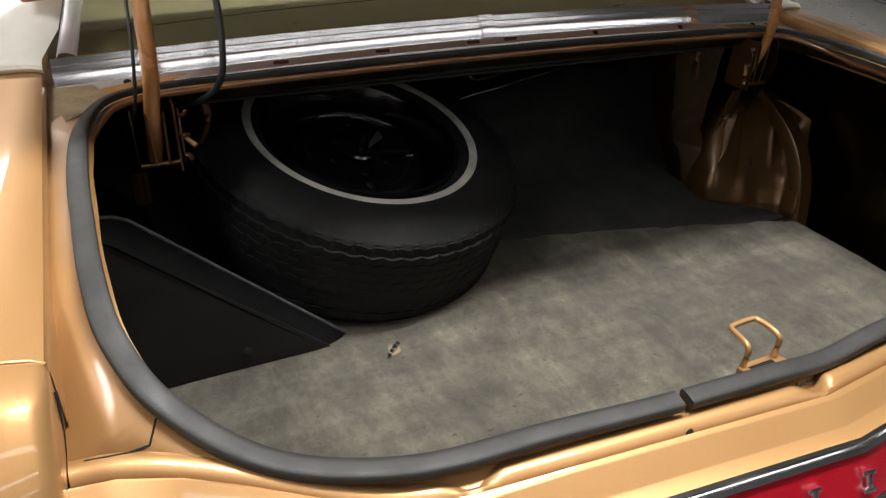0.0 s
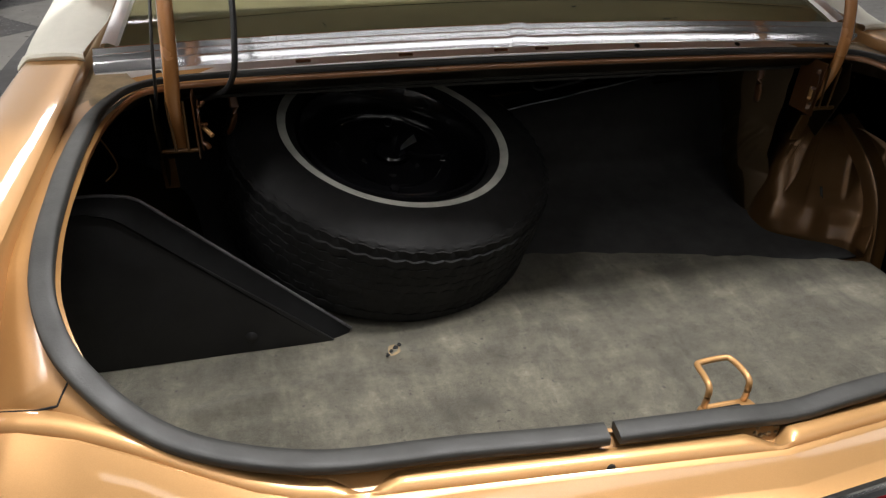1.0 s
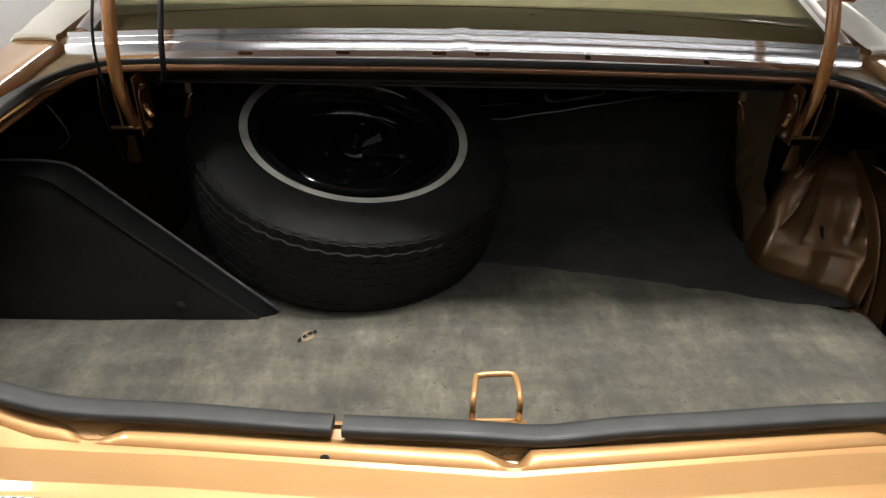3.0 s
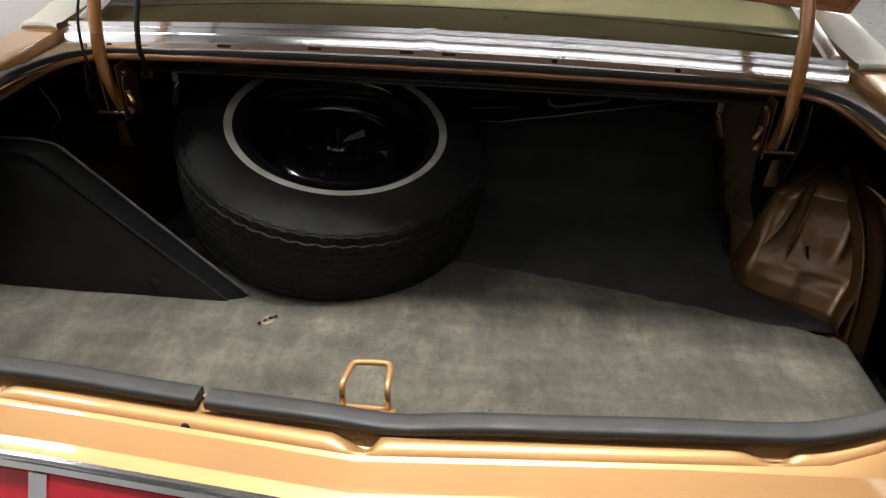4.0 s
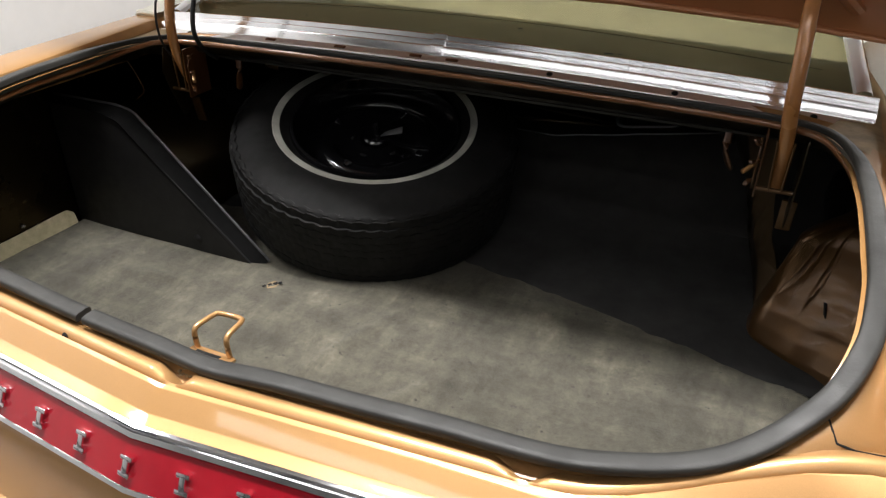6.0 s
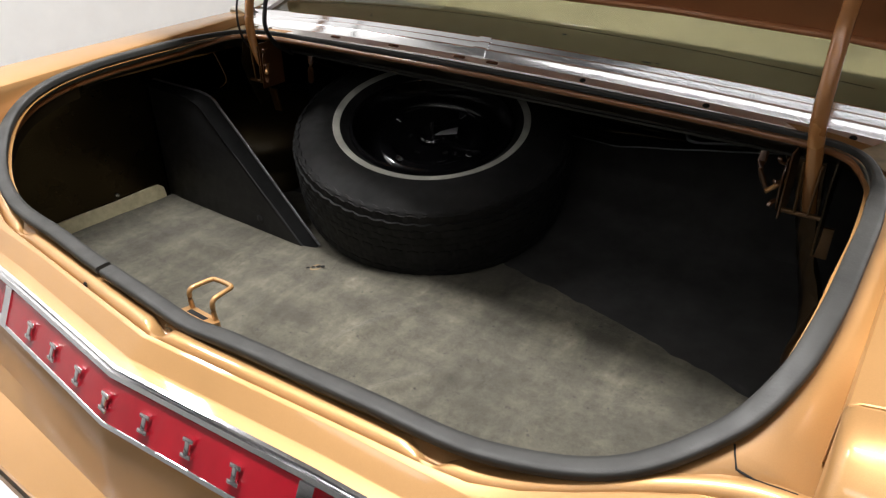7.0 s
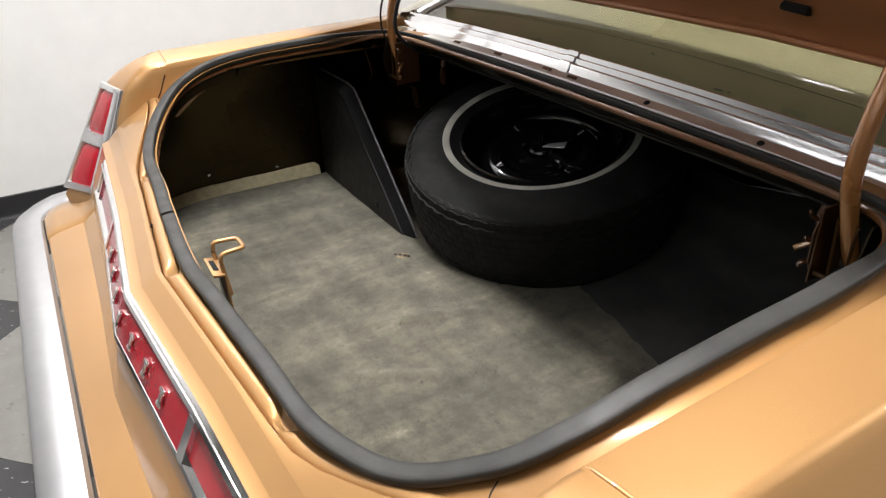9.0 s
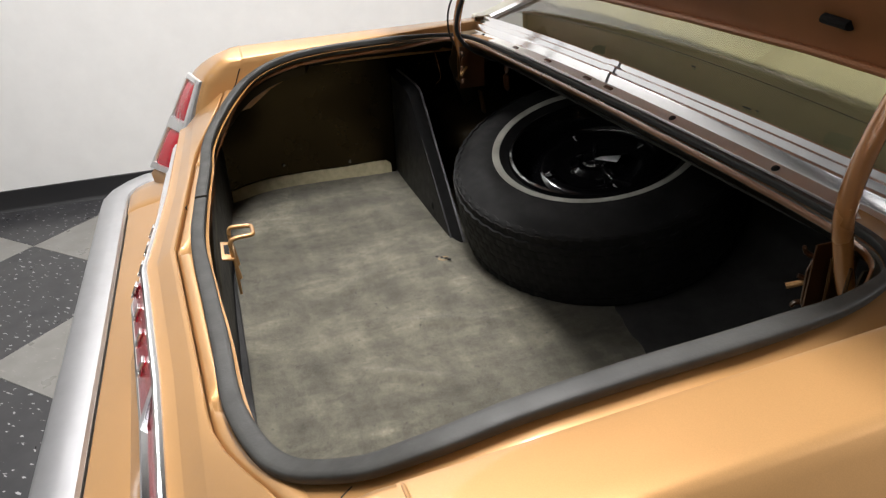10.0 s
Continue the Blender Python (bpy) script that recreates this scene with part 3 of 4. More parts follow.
# bumper
prof = [(-0.236, 0.470), (-0.234, 0.494), (-0.240, 0.500), (-0.262, 0.502), (-0.298, 0.500), (-0.306, 0.494), (-0.316, 0.450), (-0.314, 0.390), (-0.295, 0.370), (-0.27, 0.37)]
plan = [(0.0, -0.236, 0, -1), (0.3, -0.236, 0, -1), (0.6, -0.236, 0, -1), (0.85, -0.236, 0, -1), (0.893, -0.234, 0.12, -0.99), (0.925, -0.224, 0.42, -0.91), (0.97, -0.195, 0.60, -0.80),
        (0.998, -0.165, 0.82, -0.57), (1.008, -0.12, 0.98, -0.2), (1.010, -0.02, 1, 0), (1.008, 0.16, 1, 0)]
rings = [[Vector((s * (x + nx * (-0.236 - y)), py + ny * (-0.236 - y) * -1 * -1, z)) for y, z in prof] for s, row in ((-1, plan[::-1]), (1, plan[1:])) for x, py, nx, ny in row]
part("bumper", loft(rings, True, False, True), BUMPER, car, "satin silver chrome rear bumper")

# ---- rear window and roof ----
def bow(x):
    return (x / 0.76) ** 2


def trim_ring(x):
    b = bow(x)
    prof = [(0.7625, 0.900), (0.7625, 0.908), (0.764, 0.910), (0.7685, 0.9225), (0.770, 0.924), (0.7745, 0.9245), (0.7755, 0.921), (0.777, 0.921), (0.7785, 0.926), (0.7815, 0.933),
            (0.783, 0.9335), (0.7865, 0.9325), (0.7875, 0.933), (0.7905, 0.9415), (0.7925, 0.9425), (0.803, 0.937), (0.803, 0.915)]
    return [Vector((x, y + 0.022 * b, z - 0.026 * b)) for y, z in prof]


def ledge_ring(x):
    b = bow(x)
    return [Vector((x, y + 0.022 * b, z - 0.026 * b)) for y, z in ((0.745, 0.887), (0.7425, 0.897), (0.7445, 0.9015), (0.7620, 0.9085), (0.7640, 0.9075), (0.7640, 0.898))]


window = thing("window_assembly", "", "")
window.parent = car
window.name = "rear_window"
for x0, x1 in ((-0.762, -0.0235), (-0.0205, 0.762)):
    part("lower_moulding", loft([trim_ring(x0 + (x1 - x0) * k / 16) for k in range(17)], True, False, True), CHROME, window, "bright rear window moulding")
part("ledge", loft([ledge_ring(-0.760 + 1.52 * k / 32) for k in range(33)], True, False, True), LEDGE, window, "satin stainless ledge with screws under the rear window")
part("joint_clip", loft([[p + Vector((0, -0.002, 0.003)) for p in trim_ring(x)] for x in (-0.036, -0.008)], True, False, True), CHROME, window)
for x in (0.216, 0.444, 0.67, -0.66):
    b = bow(x)
    part("screw", spin([(0, 0.003), (0.004, 0.002), (0.006, 0.0), (0.006, -0.003)], 12), HOLE, window).matrix_basis = pose(x, 0.753 + 0.022 * b, 0.9055 - 0.026 * b, 18)
for x in (-0.42, -0.24, -0.062, 0.018):
    b = bow(x)
    part("clip", block((0.026, 0.007, 0.003), (x, 0.753 + 0.022 * b, 0.906 - 0.026 * b), 0.001, (18, 0, 0)), BRACKET, window)


def glass_point(x, t):
    b = bow(x)
    return Vector((x * (1 - 0.20 * t), 0.800 + 0.022 * b + 0.95 * t - 0.10 * b * t, 0.934 - 0.026 * b + 0.33 * t - 0.03 * t * t))


pane = part("glass", loft([[glass_point(-0.74 + 1.48 * k / 20, t / 10) for k in range(21)] for t in range(11)]), GLASS, window, "tinted rear glass")
pane.visible_shadow = False


def sail(s):
    """Vinyl pillar beside the rear window, with a rolled hem where it meets the fender."""
    foot = ((0.772, 0.9065), (0.79, 0.9085), (0.82, 0.9065), (0.845, 0.9030), (0.864, 0.8995), (0.8735, 0.8915), (0.884, 0.878))
    rows = [[Vector((s * x, 0.789 + 0.30 * (x - 0.769) + dy, z + up)) for x, z in foot] for dy, up in ((0.006, -0.006), (0.000, -0.003), (-0.004, 0.003), (-0.002, 0.0085), (0.006, 0.0105), (0.016, 0.0090), (0.028, 0.0100))]
    for t in (0.08, 0.16, 0.25, 0.5, 0.75, 1.0):
        e = glass_point(0.745, t)
        top, rim = Vector((e.x + 0.022, e.y, e.z + 0.012)), Vector((0.864, e.y + 0.01, 0.913 + 0.09 * (e.y - 0.82)))
        row = [Vector((e.x + 0.010, e.y, e.z + 0.006)), top, top.lerp(rim, 0.40) + Vector((0, 0, 0.012)), top.lerp(rim, 0.75) + Vector((0, 0, 0.010)), rim, rim + Vector((0.0095, 0, -0.009)), rim + Vector((0.020, 0, -0.030))]
        rows.append([Vector((s * p.x, p.y, p.z)) for p in row])
    part("vinyl_panel", loft(rows), VINYL, car, "cream vinyl roof pillar beside the rear window")
    rows = []
    for t in (0, 0.2, 0.5, 1.0):
        a = glass_point(0.738, t)
        rows.append([Vector((s * (a.x + dx), a.y + dy, a.z + dz)) for dx, dy, dz in ((-0.013, 0, 0.001), (-0.011, 0, 0.009), (0.000, 0, 0.013), (0.010, 0, 0.012), (0.016, 0, 0.003))])
    part("pillar_moulding", loft(rows), PILLAR, window)
    # filler between the moulding's end, the gutter and the fender
    part("cowl_corner", loft([[Vector((s * x, y, z)) for x, y, z in row] for row in (((0.68, 0.72, 0.880), (0.72, 0.685, 0.878), (0.783, 0.62, 0.872)), ((0.70, 0.752, 0.884), (0.745, 0.72, 0.880), (0.783, 0.68, 0.875)), ((0.72, 0.80, 0.884), (0.765, 0.80, 0.882), (0.783, 0.80, 0.88)), ((0.74, 0.90, 0.886), (0.77, 0.90, 0.886), (0.784, 0.90, 0.886)))]), DIRT, car, "rust-stained beige seam sealer at the window corner")


sail(1), sail(-1)
part("roof", loft([[Vector((x, y, z + 0.07 * (1 - (x / 0.72) ** 2))) for x in (-0.72, -0.5, -0.2, 0, 0.2, 0.5, 0.72)] for y, z in ((1.74, 1.22), (2.2, 1.27), (3.0, 1.27), (3.6, 1.2))]), VINYL, car, "cream vinyl roof")
def shelf_row(t):
    return [Vector((x, 0.80 + (1.245 - 0.26 * (abs(x) / 0.86) ** 3.2 - 0.80) * t, 0.872 + 0.008 * t)) for x in [-0.86 + 1.72 * k / 28 for k in range(29)]]


part("parcel_shelf", loft([shelf_row(0), shelf_row(0.3), shelf_row(0.7), shelf_row(0.97), [p - Vector((0, -0.004, 0.01)) for p in shelf_row(1.0)], [p - Vector((0, 0, 0.05)) for p in shelf_row(1.0)]]), SHELF, car, "olive parcel shelf under the rear window")
part("seat_back", block((1.5, 0.22, 0.5), (0, 1.70, 0.72), 0.06, (-14, 0, 0)), SEAT, car, "cream vinyl rear seat back")
def wire_row(x, t):
    return glass_point(x, t) + Vector((0, 0, 0.002))
part("defroster_line", sweep([wire_row(x, 0.063 + 0.02 * (1 - (x / 0.7) ** 2)) for x in [-0.68 + 1.36 * k / 20 for k in range(21)]], 0.0006, 5), SHADE, window)
for x, t, w in ((-0.377, 0.035, 0.003), (-0.374, 0.030, 0.003), (0.122, 0.060, 0.010), (0.31, 0.015, 0.018), (0.33, 0.017, 0.006)):
    part("glass_speck", block((w, 0.003, 0.001), wire_row(x, t), 0.0004, (18, 0, 0), segments=1), HOLE, window)
part("cabin_floor", block((1.8, 2.4, 0.05), (0, 2.6, 0.35)), DARK, car)
part("cowl", loft([[Vector((x, y + 0.022 * bow(x), z - 0.026 * bow(x))) for x in [-0.76 + 1.52 * k / 16 for k in range(17)]] for y, z in ((0.748, 0.897), (0.80, 0.912), (0.84, 0.87))]), UNDER, car, "bronze cowl under the rear window")
part("hood", loft([[Vector((x, y, z - 0.05 * (x / 0.78) ** 4)) for x in [-0.785 + 1.57 * k / 12 for k in range(13)]] for y, z in ((3.45, 0.93), (3.6, 0.925), (4.2, 0.90), (4.7, 0.86), (4.76, 0.80), (4.78, 0.45))]), PAINT, car, "bronze hood and nose")
part("nose_panel", slab(quarter_ring(4.74, 1)[:0:-1] + quarter_ring(4.74, -1)[1:], Vector((0, 0.008, 0))), PAINT, car, "bronze panel closing the front of the car")
part("windscreen", loft([[Vector((x, y, z)) for x in (-0.7, -0.3, 0.3, 0.7)] for y, z in ((3.0, 1.26), (3.5, 0.93))]), GLASS, car)
part("underbody", block((1.72, 4.7, 0.10), (0, 2.42, 0.27), 0.02), DARK, car, "dark underbody")


def road_wheel(x, y):
    s = 1 if x > 0 else -1
    w = part("road_wheel", spin([(0.19, 0.075), (0.21, 0.085), (0.26, 0.092), (0.31, 0.082), (0.33, 0.06), (0.332, 0.0), (0.33, -0.06), (0.31, -0.082), (0.26, -0.092), (0.19, -0.08)], 48), TYRE, car, "black road tyre")
    w.matrix_basis = pose(x, y, 0.332, 0, 90 * s, 0)
    part("wheel_rim", spin([(0.195, 0.078), (0.19, 0.07), (0.17, 0.04), (0.10, 0.05), (0.05, 0.06), (0, 0.062)], 32), BUMPER, w)


for x in (-0.86, 0.86):
    road_wheel(x, 1.16), road_wheel(x, 3.95)
# ---- trunk interior ----
def sheet(name, rows, material, label=""):
    return part(name, loft([[Vector(p) for p in row] for row in rows]), material, car, label)


part("trunk_floor", block((1.74, 1.50, 0.012), (-0.10, 0.70, 0.398), 0.003), DARK, car, "dark steel trunk floor")
part("well_floor", block((0.22, 0.9, 0.01), (0.88, 0.40, 0.30)), DARK, car)
sheet("sill_inner", [[(x, 0.004 + 0.05 * abs(x) ** 2, z) for x in (-0.9, -0.7, -0.4, 0, 0.4, 0.7, 0.9)] for z in (0.700, 0.62, 0.50, 0.29)], BOARD, "dark grey inside of the rear panel")
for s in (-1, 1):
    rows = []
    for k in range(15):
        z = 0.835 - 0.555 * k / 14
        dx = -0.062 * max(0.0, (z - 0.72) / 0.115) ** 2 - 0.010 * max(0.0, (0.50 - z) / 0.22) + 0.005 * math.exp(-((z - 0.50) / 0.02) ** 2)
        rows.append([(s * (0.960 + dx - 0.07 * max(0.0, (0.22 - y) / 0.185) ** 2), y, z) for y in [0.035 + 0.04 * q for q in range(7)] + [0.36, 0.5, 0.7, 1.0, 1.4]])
    sheet("inner_quarter", rows, QUARTER, "bronze inside of the quarter panel, its dark reflection put into the colour")
sheet("shelf_underside", [[(x, y, 0.845) for x in (-0.95, -0.5, 0, 0.5, 0.95)] for y in (0.76, 0.95, 1.2, 1.5)], DARK, "dark underside of the parcel shelf")
sheet("seat_bulkhead", [[(x, y, z) for x in (-0.95, -0.4, 0.2, 0.95)] for y, z in ((1.44, 0.38), (1.46, 0.6), (1.5, 0.85))], DARK)
sheet("cowl_inner", [[(x, y, z) for x in (-0.70, -0.35, 0, 0.35, 0.70)] for y, z in ((0.752, 0.875), (0.765, 0.838), (0.80, 0.842))], DARK)


def house_point(a, v, s, d=0.0):
    """A place on the wheel housing: a round the plan in degrees, v from foot to crown, d outwards."""
    a = math.radians(a)
    c, q = math.cos(a), math.sin(a)
    e = 0.72 + 0.55 * min(1.0, v / 0.28)
    c, q = math.copysign(abs(c) ** e, c), math.copysign(abs(q) ** e, q)
    r = max(0.0, 1 - v ** 3.6) ** 0.5
    pinch = 1 - 0.08 * max(0, v - 0.5) / 0.5
    rx, ry = 0.312 * (0.02 + 0.98 * r) * pinch + d * min(1, 3 * r), 0.365 * (0.02 + 0.98 * r) * pinch + d * min(1, 3 * r)
    return Vector((s * (0.965 - rx * c), 0.955 - ry * q, 0.385 + 0.30 * v))


TUB = spline([(0.80, 1.05, 0), (0.745, 0.96, 0), (0.695, 0.89, 0), (0.662, 0.825, 0), (0.669, 0.765, 0), (0.712, 0.722, 0), (0.765, 0.692, 0), (0.808, 0.664, 0), (0.840, 0.634, 0)], 12)
SETBACK = ((0.376, 0.004), (0.384, -0.008), (0.392, -0.012), (0.400, -0.008), (0.406, 0.000), (0.44, -0.001), (0.470, 0.010), (0.500, 0.028), (0.512, 0.040), (0.535, 0.060), (0.570, 0.100), (0.606, 0.140), (0.65, 0.185), (0.72, 0.215), (0.85, 0.235))


def ease(v):
    v = min(1.0, max(0.0, v))
    return v * v * (3 - 2 * v)


def tub_point(u, z):
    """A place on the stamped tub of the housing: u along its foot from the seat to the flange, z its height."""
    f = u * (len(TUB) - 1)
    i = min(int(f), len(TUB) - 2)
    p = TUB[i].lerp(TUB[i + 1], f - i)
    d = TUB[i + 1] - TUB[i]
    n = Vector((-d.y, d.x, 0)).normalized()
    k = next(k for k in range(len(SETBACK) - 1) if z <= SETBACK[k + 1][0] + 1e-6)
    (za, a), (zb, b) = SETBACK[k], SETBACK[k + 1]
    back = a + (b - a) * (z - za) / (zb - za)
    if back > 0:
        back *= 0.25 + 1.45 * ease((u - 0.25) / 0.7)
        back = 0.15 * (1 - math.exp(-back / 0.15))
    valley = 0.004 * math.exp(-(((u - 0.64) / 0.05) ** 2)) * ease((z - 0.44) / 0.05)
    lobe = -0.010 * math.exp(-(((u - 0.50) / 0.06) ** 2) - ((z - 0.475) / 0.05) ** 2)
    pocket = 0.007 * ease((u - 0.68) / 0.10) * ease((0.95 - u) / 0.08) * ease((z - 0.412) / 0.035) * ease((0.512 - z) / 0.02)
    rise = -0.045 * ease((u - 0.90) / 0.10) * ease((z - 0.40) / 0.06) * ease((0.64 - z) / 0.06)
    bead = -0.005 * (math.exp(-(((u - 0.83) / 0.014) ** 2)) + math.exp(-(((u - 0.90) / 0.014) ** 2))) * ease((z - 0.515) / 0.03) * ease((0.68 - z) / 0.06)
    return p + n * (back + valley + lobe + pocket + rise + bead) + Vector((0, 0, z))


def band_part(name, line, prof, parent):
    """A pressed flange along an arch in the plane across the car."""
    rows = []
    for k, p in enumerate(line):
        d = (line[min(k + 1, len(line) - 1)] - line[max(k - 1, 0)]).normalized()
        n = Vector((0, -d.z, d.y)).normalized()
        rows.append([p + Vector((dx, 0, 0)) + n * out for dx, out in prof])
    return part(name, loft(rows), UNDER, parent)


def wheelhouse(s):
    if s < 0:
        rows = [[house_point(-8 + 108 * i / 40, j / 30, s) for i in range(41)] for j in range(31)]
        # Left housing takes the darker bronze, so its colour holds the shade.
        return part("wheelhouse", loft(rows), SHADE, car, "bronze steel wheel housing behind its cover, shade put into its colour", 70)
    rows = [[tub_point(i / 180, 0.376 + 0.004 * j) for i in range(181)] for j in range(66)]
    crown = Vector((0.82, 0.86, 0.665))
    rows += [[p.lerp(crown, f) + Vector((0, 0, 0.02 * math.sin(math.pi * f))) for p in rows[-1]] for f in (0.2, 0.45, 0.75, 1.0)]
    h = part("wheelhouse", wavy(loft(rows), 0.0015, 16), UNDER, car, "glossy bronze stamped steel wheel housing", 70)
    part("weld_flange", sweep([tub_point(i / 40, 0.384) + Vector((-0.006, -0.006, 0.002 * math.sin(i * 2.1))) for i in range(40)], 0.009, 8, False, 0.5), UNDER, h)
    arch = spline([(0.853, 0.604, 0.372), (0.854, 0.614, 0.43), (0.857, 0.634, 0.50), (0.860, 0.668, 0.565), (0.861, 0.715, 0.615), (0.860, 0.775, 0.655), (0.856, 0.84, 0.69)], 6)
    band_part("flange_band", arch, ((-0.020, -0.030), (-0.019, 0.000), (-0.015, 0.005), (-0.011, 0.004), (-0.006, 0.000), (0.014, 0.000), (0.020, 0.003), (0.026, 0.002), (0.030, -0.012), (0.032, -0.06)), h)
    part("bolt_hole", spin([(0, 0.0012), (0.005, 0.0012), (0.006, 0)], 10), HOLE, h).matrix_basis = pose(0.868, 0.6035, 0.393, 80)
    slit = tub_point(0.72, 0.530)
    part("slit", block((0.003, 0.006, 0.036), slit + Vector((-0.002, -0.002, 0)), 0.001, (-20, 0, 35)), HOLE, h)
    # folded strut from the housing up to the hinge, with slanted pressed ribs
    stations = ((0.42, 0.672, 0.89, 0.690, 0.79), (0.515, 0.640, 0.93, 0.700, 0.800), (0.536, 0.632, 0.94, 0.704, 0.803), (0.545, 0.630, 0.945, 0.690, 0.835), (0.60, 0.615, 0.95, 0.668, 0.840), (0.67, 0.598, 0.95, 0.654, 0.825), (0.76, 0.560, 0.95, 0.646, 0.812), (0.848, 0.530, 0.93, 0.640, 0.805))
    rows = []
    for j in range(86):
        z = 0.42 + 0.005 * j
        k = next(k for k in range(len(stations) - 1) if z <= stations[k + 1][0] + 1e-6)
        m, n = stations[k], stations[k + 1]
        f = (z - m[0]) / (n[0] - m[0])
        xl, yl, xr, yr = (m[q] + (n[q] - m[q]) * f for q in range(1, 5))
        row = []
        for i in range(31):
            a = i / 30
            ridge = max(0.0, math.cos(2 * math.pi * ((z - 0.55) / 0.055 - 3.6 * a))) * ease((z - 0.555) / 0.02) * ease((0.69 - z) / 0.03) * ease(a / 0.15) * ease((0.92 - a) / 0.12)
            belly = 0.012 * math.sin(math.pi * a)
            row.append(Vector((xl + (xr - xl) * a - 0.75 * (0.005 * ridge + belly), yl + (yr - yl) * a ** 1.3 - 0.65 * (0.005 * ridge + belly), z)))
        row += [row[-1] + Vector((0.0, 0.012, 0)), row[-1] + Vector((-0.006, 0.06, 0))]
        rows.append(row)
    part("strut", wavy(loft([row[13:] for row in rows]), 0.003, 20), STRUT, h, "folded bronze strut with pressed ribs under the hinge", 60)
    # Strut side facing away from the light; its shade is in the colour.
    part("shaded_strut_side", wavy(loft([row[:14] for row in rows]), 0.003, 20), SHADE, h, "strut side turned from the light, shade put into its bronze", 60)
    return h


wheelhouse(1), wheelhouse(-1)


def hinge(s):
    # yoke hung under the cowl
    x = 0.635 * s
    b = part("hinge_bracket", block((0.003, 0.070, 0.110), (x - 0.029 * s, 0.716, 0.818), 0.001), BRACKET, car, "dark copper trunk hinge bracket")
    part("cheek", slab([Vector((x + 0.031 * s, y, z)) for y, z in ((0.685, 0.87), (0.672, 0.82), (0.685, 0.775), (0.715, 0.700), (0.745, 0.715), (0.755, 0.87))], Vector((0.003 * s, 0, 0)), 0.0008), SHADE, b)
    part("rod", sweep([Vector((x - 0.012, 0.690, 0.862)), Vector((x - 0.008, 0.690, 0.776))], 0.0022, 6), UNDER, b)
    part("rod", sweep([Vector((x + 0.014, 0.690, 0.862)), Vector((x + 0.012, 0.690, 0.776))], 0.0022, 6), UNDER, b)
    part("pin", sweep([Vector((x - 0.030, 0.693, 0.775)), Vector((x + 0.030, 0.693, 0.775))], 0.004, 10), UNDER, b)
    part("tab", block((0.026, 0.006, 0.064), (x + 0.036 * s, 0.768, 0.700), 0.002, (10, 0, 0)), UNDER, b)
    for dx, y in ((-0.085, 0.80),):
        part("brace", sweep(spline([Vector((x + dx * s, y, 0.855)), Vector((x + dx * s - 0.004 * s, y - 0.012, 0.80)), Vector((x + (dx + 0.012) * s, y, 0.755))], 5), 0.008, 8, False, 0.6, 1), BRACKET, b)
    # hooked adjuster plate on the inner side
    xi = x - 0.034 * s
    part("adjuster", slab([Vector((xi, y, z)) for y, z in ((0.705, 0.86), (0.690, 0.855), (0.682, 0.835), (0.684, 0.79), (0.694, 0.772), (0.71, 0.778))], Vector((-0.003 * s, 0, 0)), 0.0008), BRACKET, b)
    for z0, up in ((0.852, 0.012), (0.822, 0.002), (0.790, -0.010)):
        part("hook", sweep(spline([Vector((xi - 0.002 * s, 0.690, z0)), Vector((xi - 0.009 * s, 0.684, z0 + up * 0.3)), Vector((xi - 0.012 * s, 0.681, z0 + up))], 4), 0.0048, 7, False, 0.6, 1), BRACKET, b)
    part("spring_end", sweep([Vector((xi + 0.002 * s, 0.70, 0.822)), Vector((xi - 0.020 * s, 0.676, 0.806))], 0.004, 9), PAINT, b)
    # gooseneck arm up to the lid
    path = spline([(x * 1.01, 0.738, 0.765), (x * 1.005, 0.712, 0.81), (x, 0.692, 0.865), (x * 0.99, 0.684, 0.925), (x * 0.985, 0.697, 0.99), (x * 0.98, 0.725, 1.05), (x * 0.98, 0.755, 1.10), (x * 0.98, 0.75, 1.14)], 6)
    part("arm", sweep(path, 0.0098, 12, False, 1.25, up=(1, 0, 0)), ARM, b, "glossy copper brown gooseneck hinge arm")
    return b


hinge(1), hinge(-1)

# torsion bars across under the shelf
for y, z, tilt in ((1.33, 0.630, 0.03), (1.30, 0.60, -0.03)):
    part("torsion_bar", sweep(spline([(-0.62, y - 0.45, 0.80), (-0.5, y, z + tilt), (0, y, z), (0.45, y + 0.01, z - tilt), (0.62, y - 0.45, 0.80)], 8), 0.005, 8), SHADE, car, "dark bronze torsion rod")
# pressed openings in the bulkhead above the seat panel
for x, z in ((0.264, 0.610), (0.495, 0.642)):
    # Bright metal in place of the glint on the painted lip.
    part("bulkhead_slot", sweep(spline([(x - 0.012, 1.345, z + 0.016), (x - 0.004, 1.335, z + 0.003), (x + 0.02, 1.330, z + 0.001), (x + 0.08, 1.330, z + 0.011), (x + 0.138, 1.332, z + 0.021), (x + 0.154, 1.340, z + 0.032), (x + 0.150, 1.355, z + 0.050)], 6), 0.0055, 8, False, 0.8), BUMPER, car, "lip of a bulkhead opening, bright metal in place of its glint")

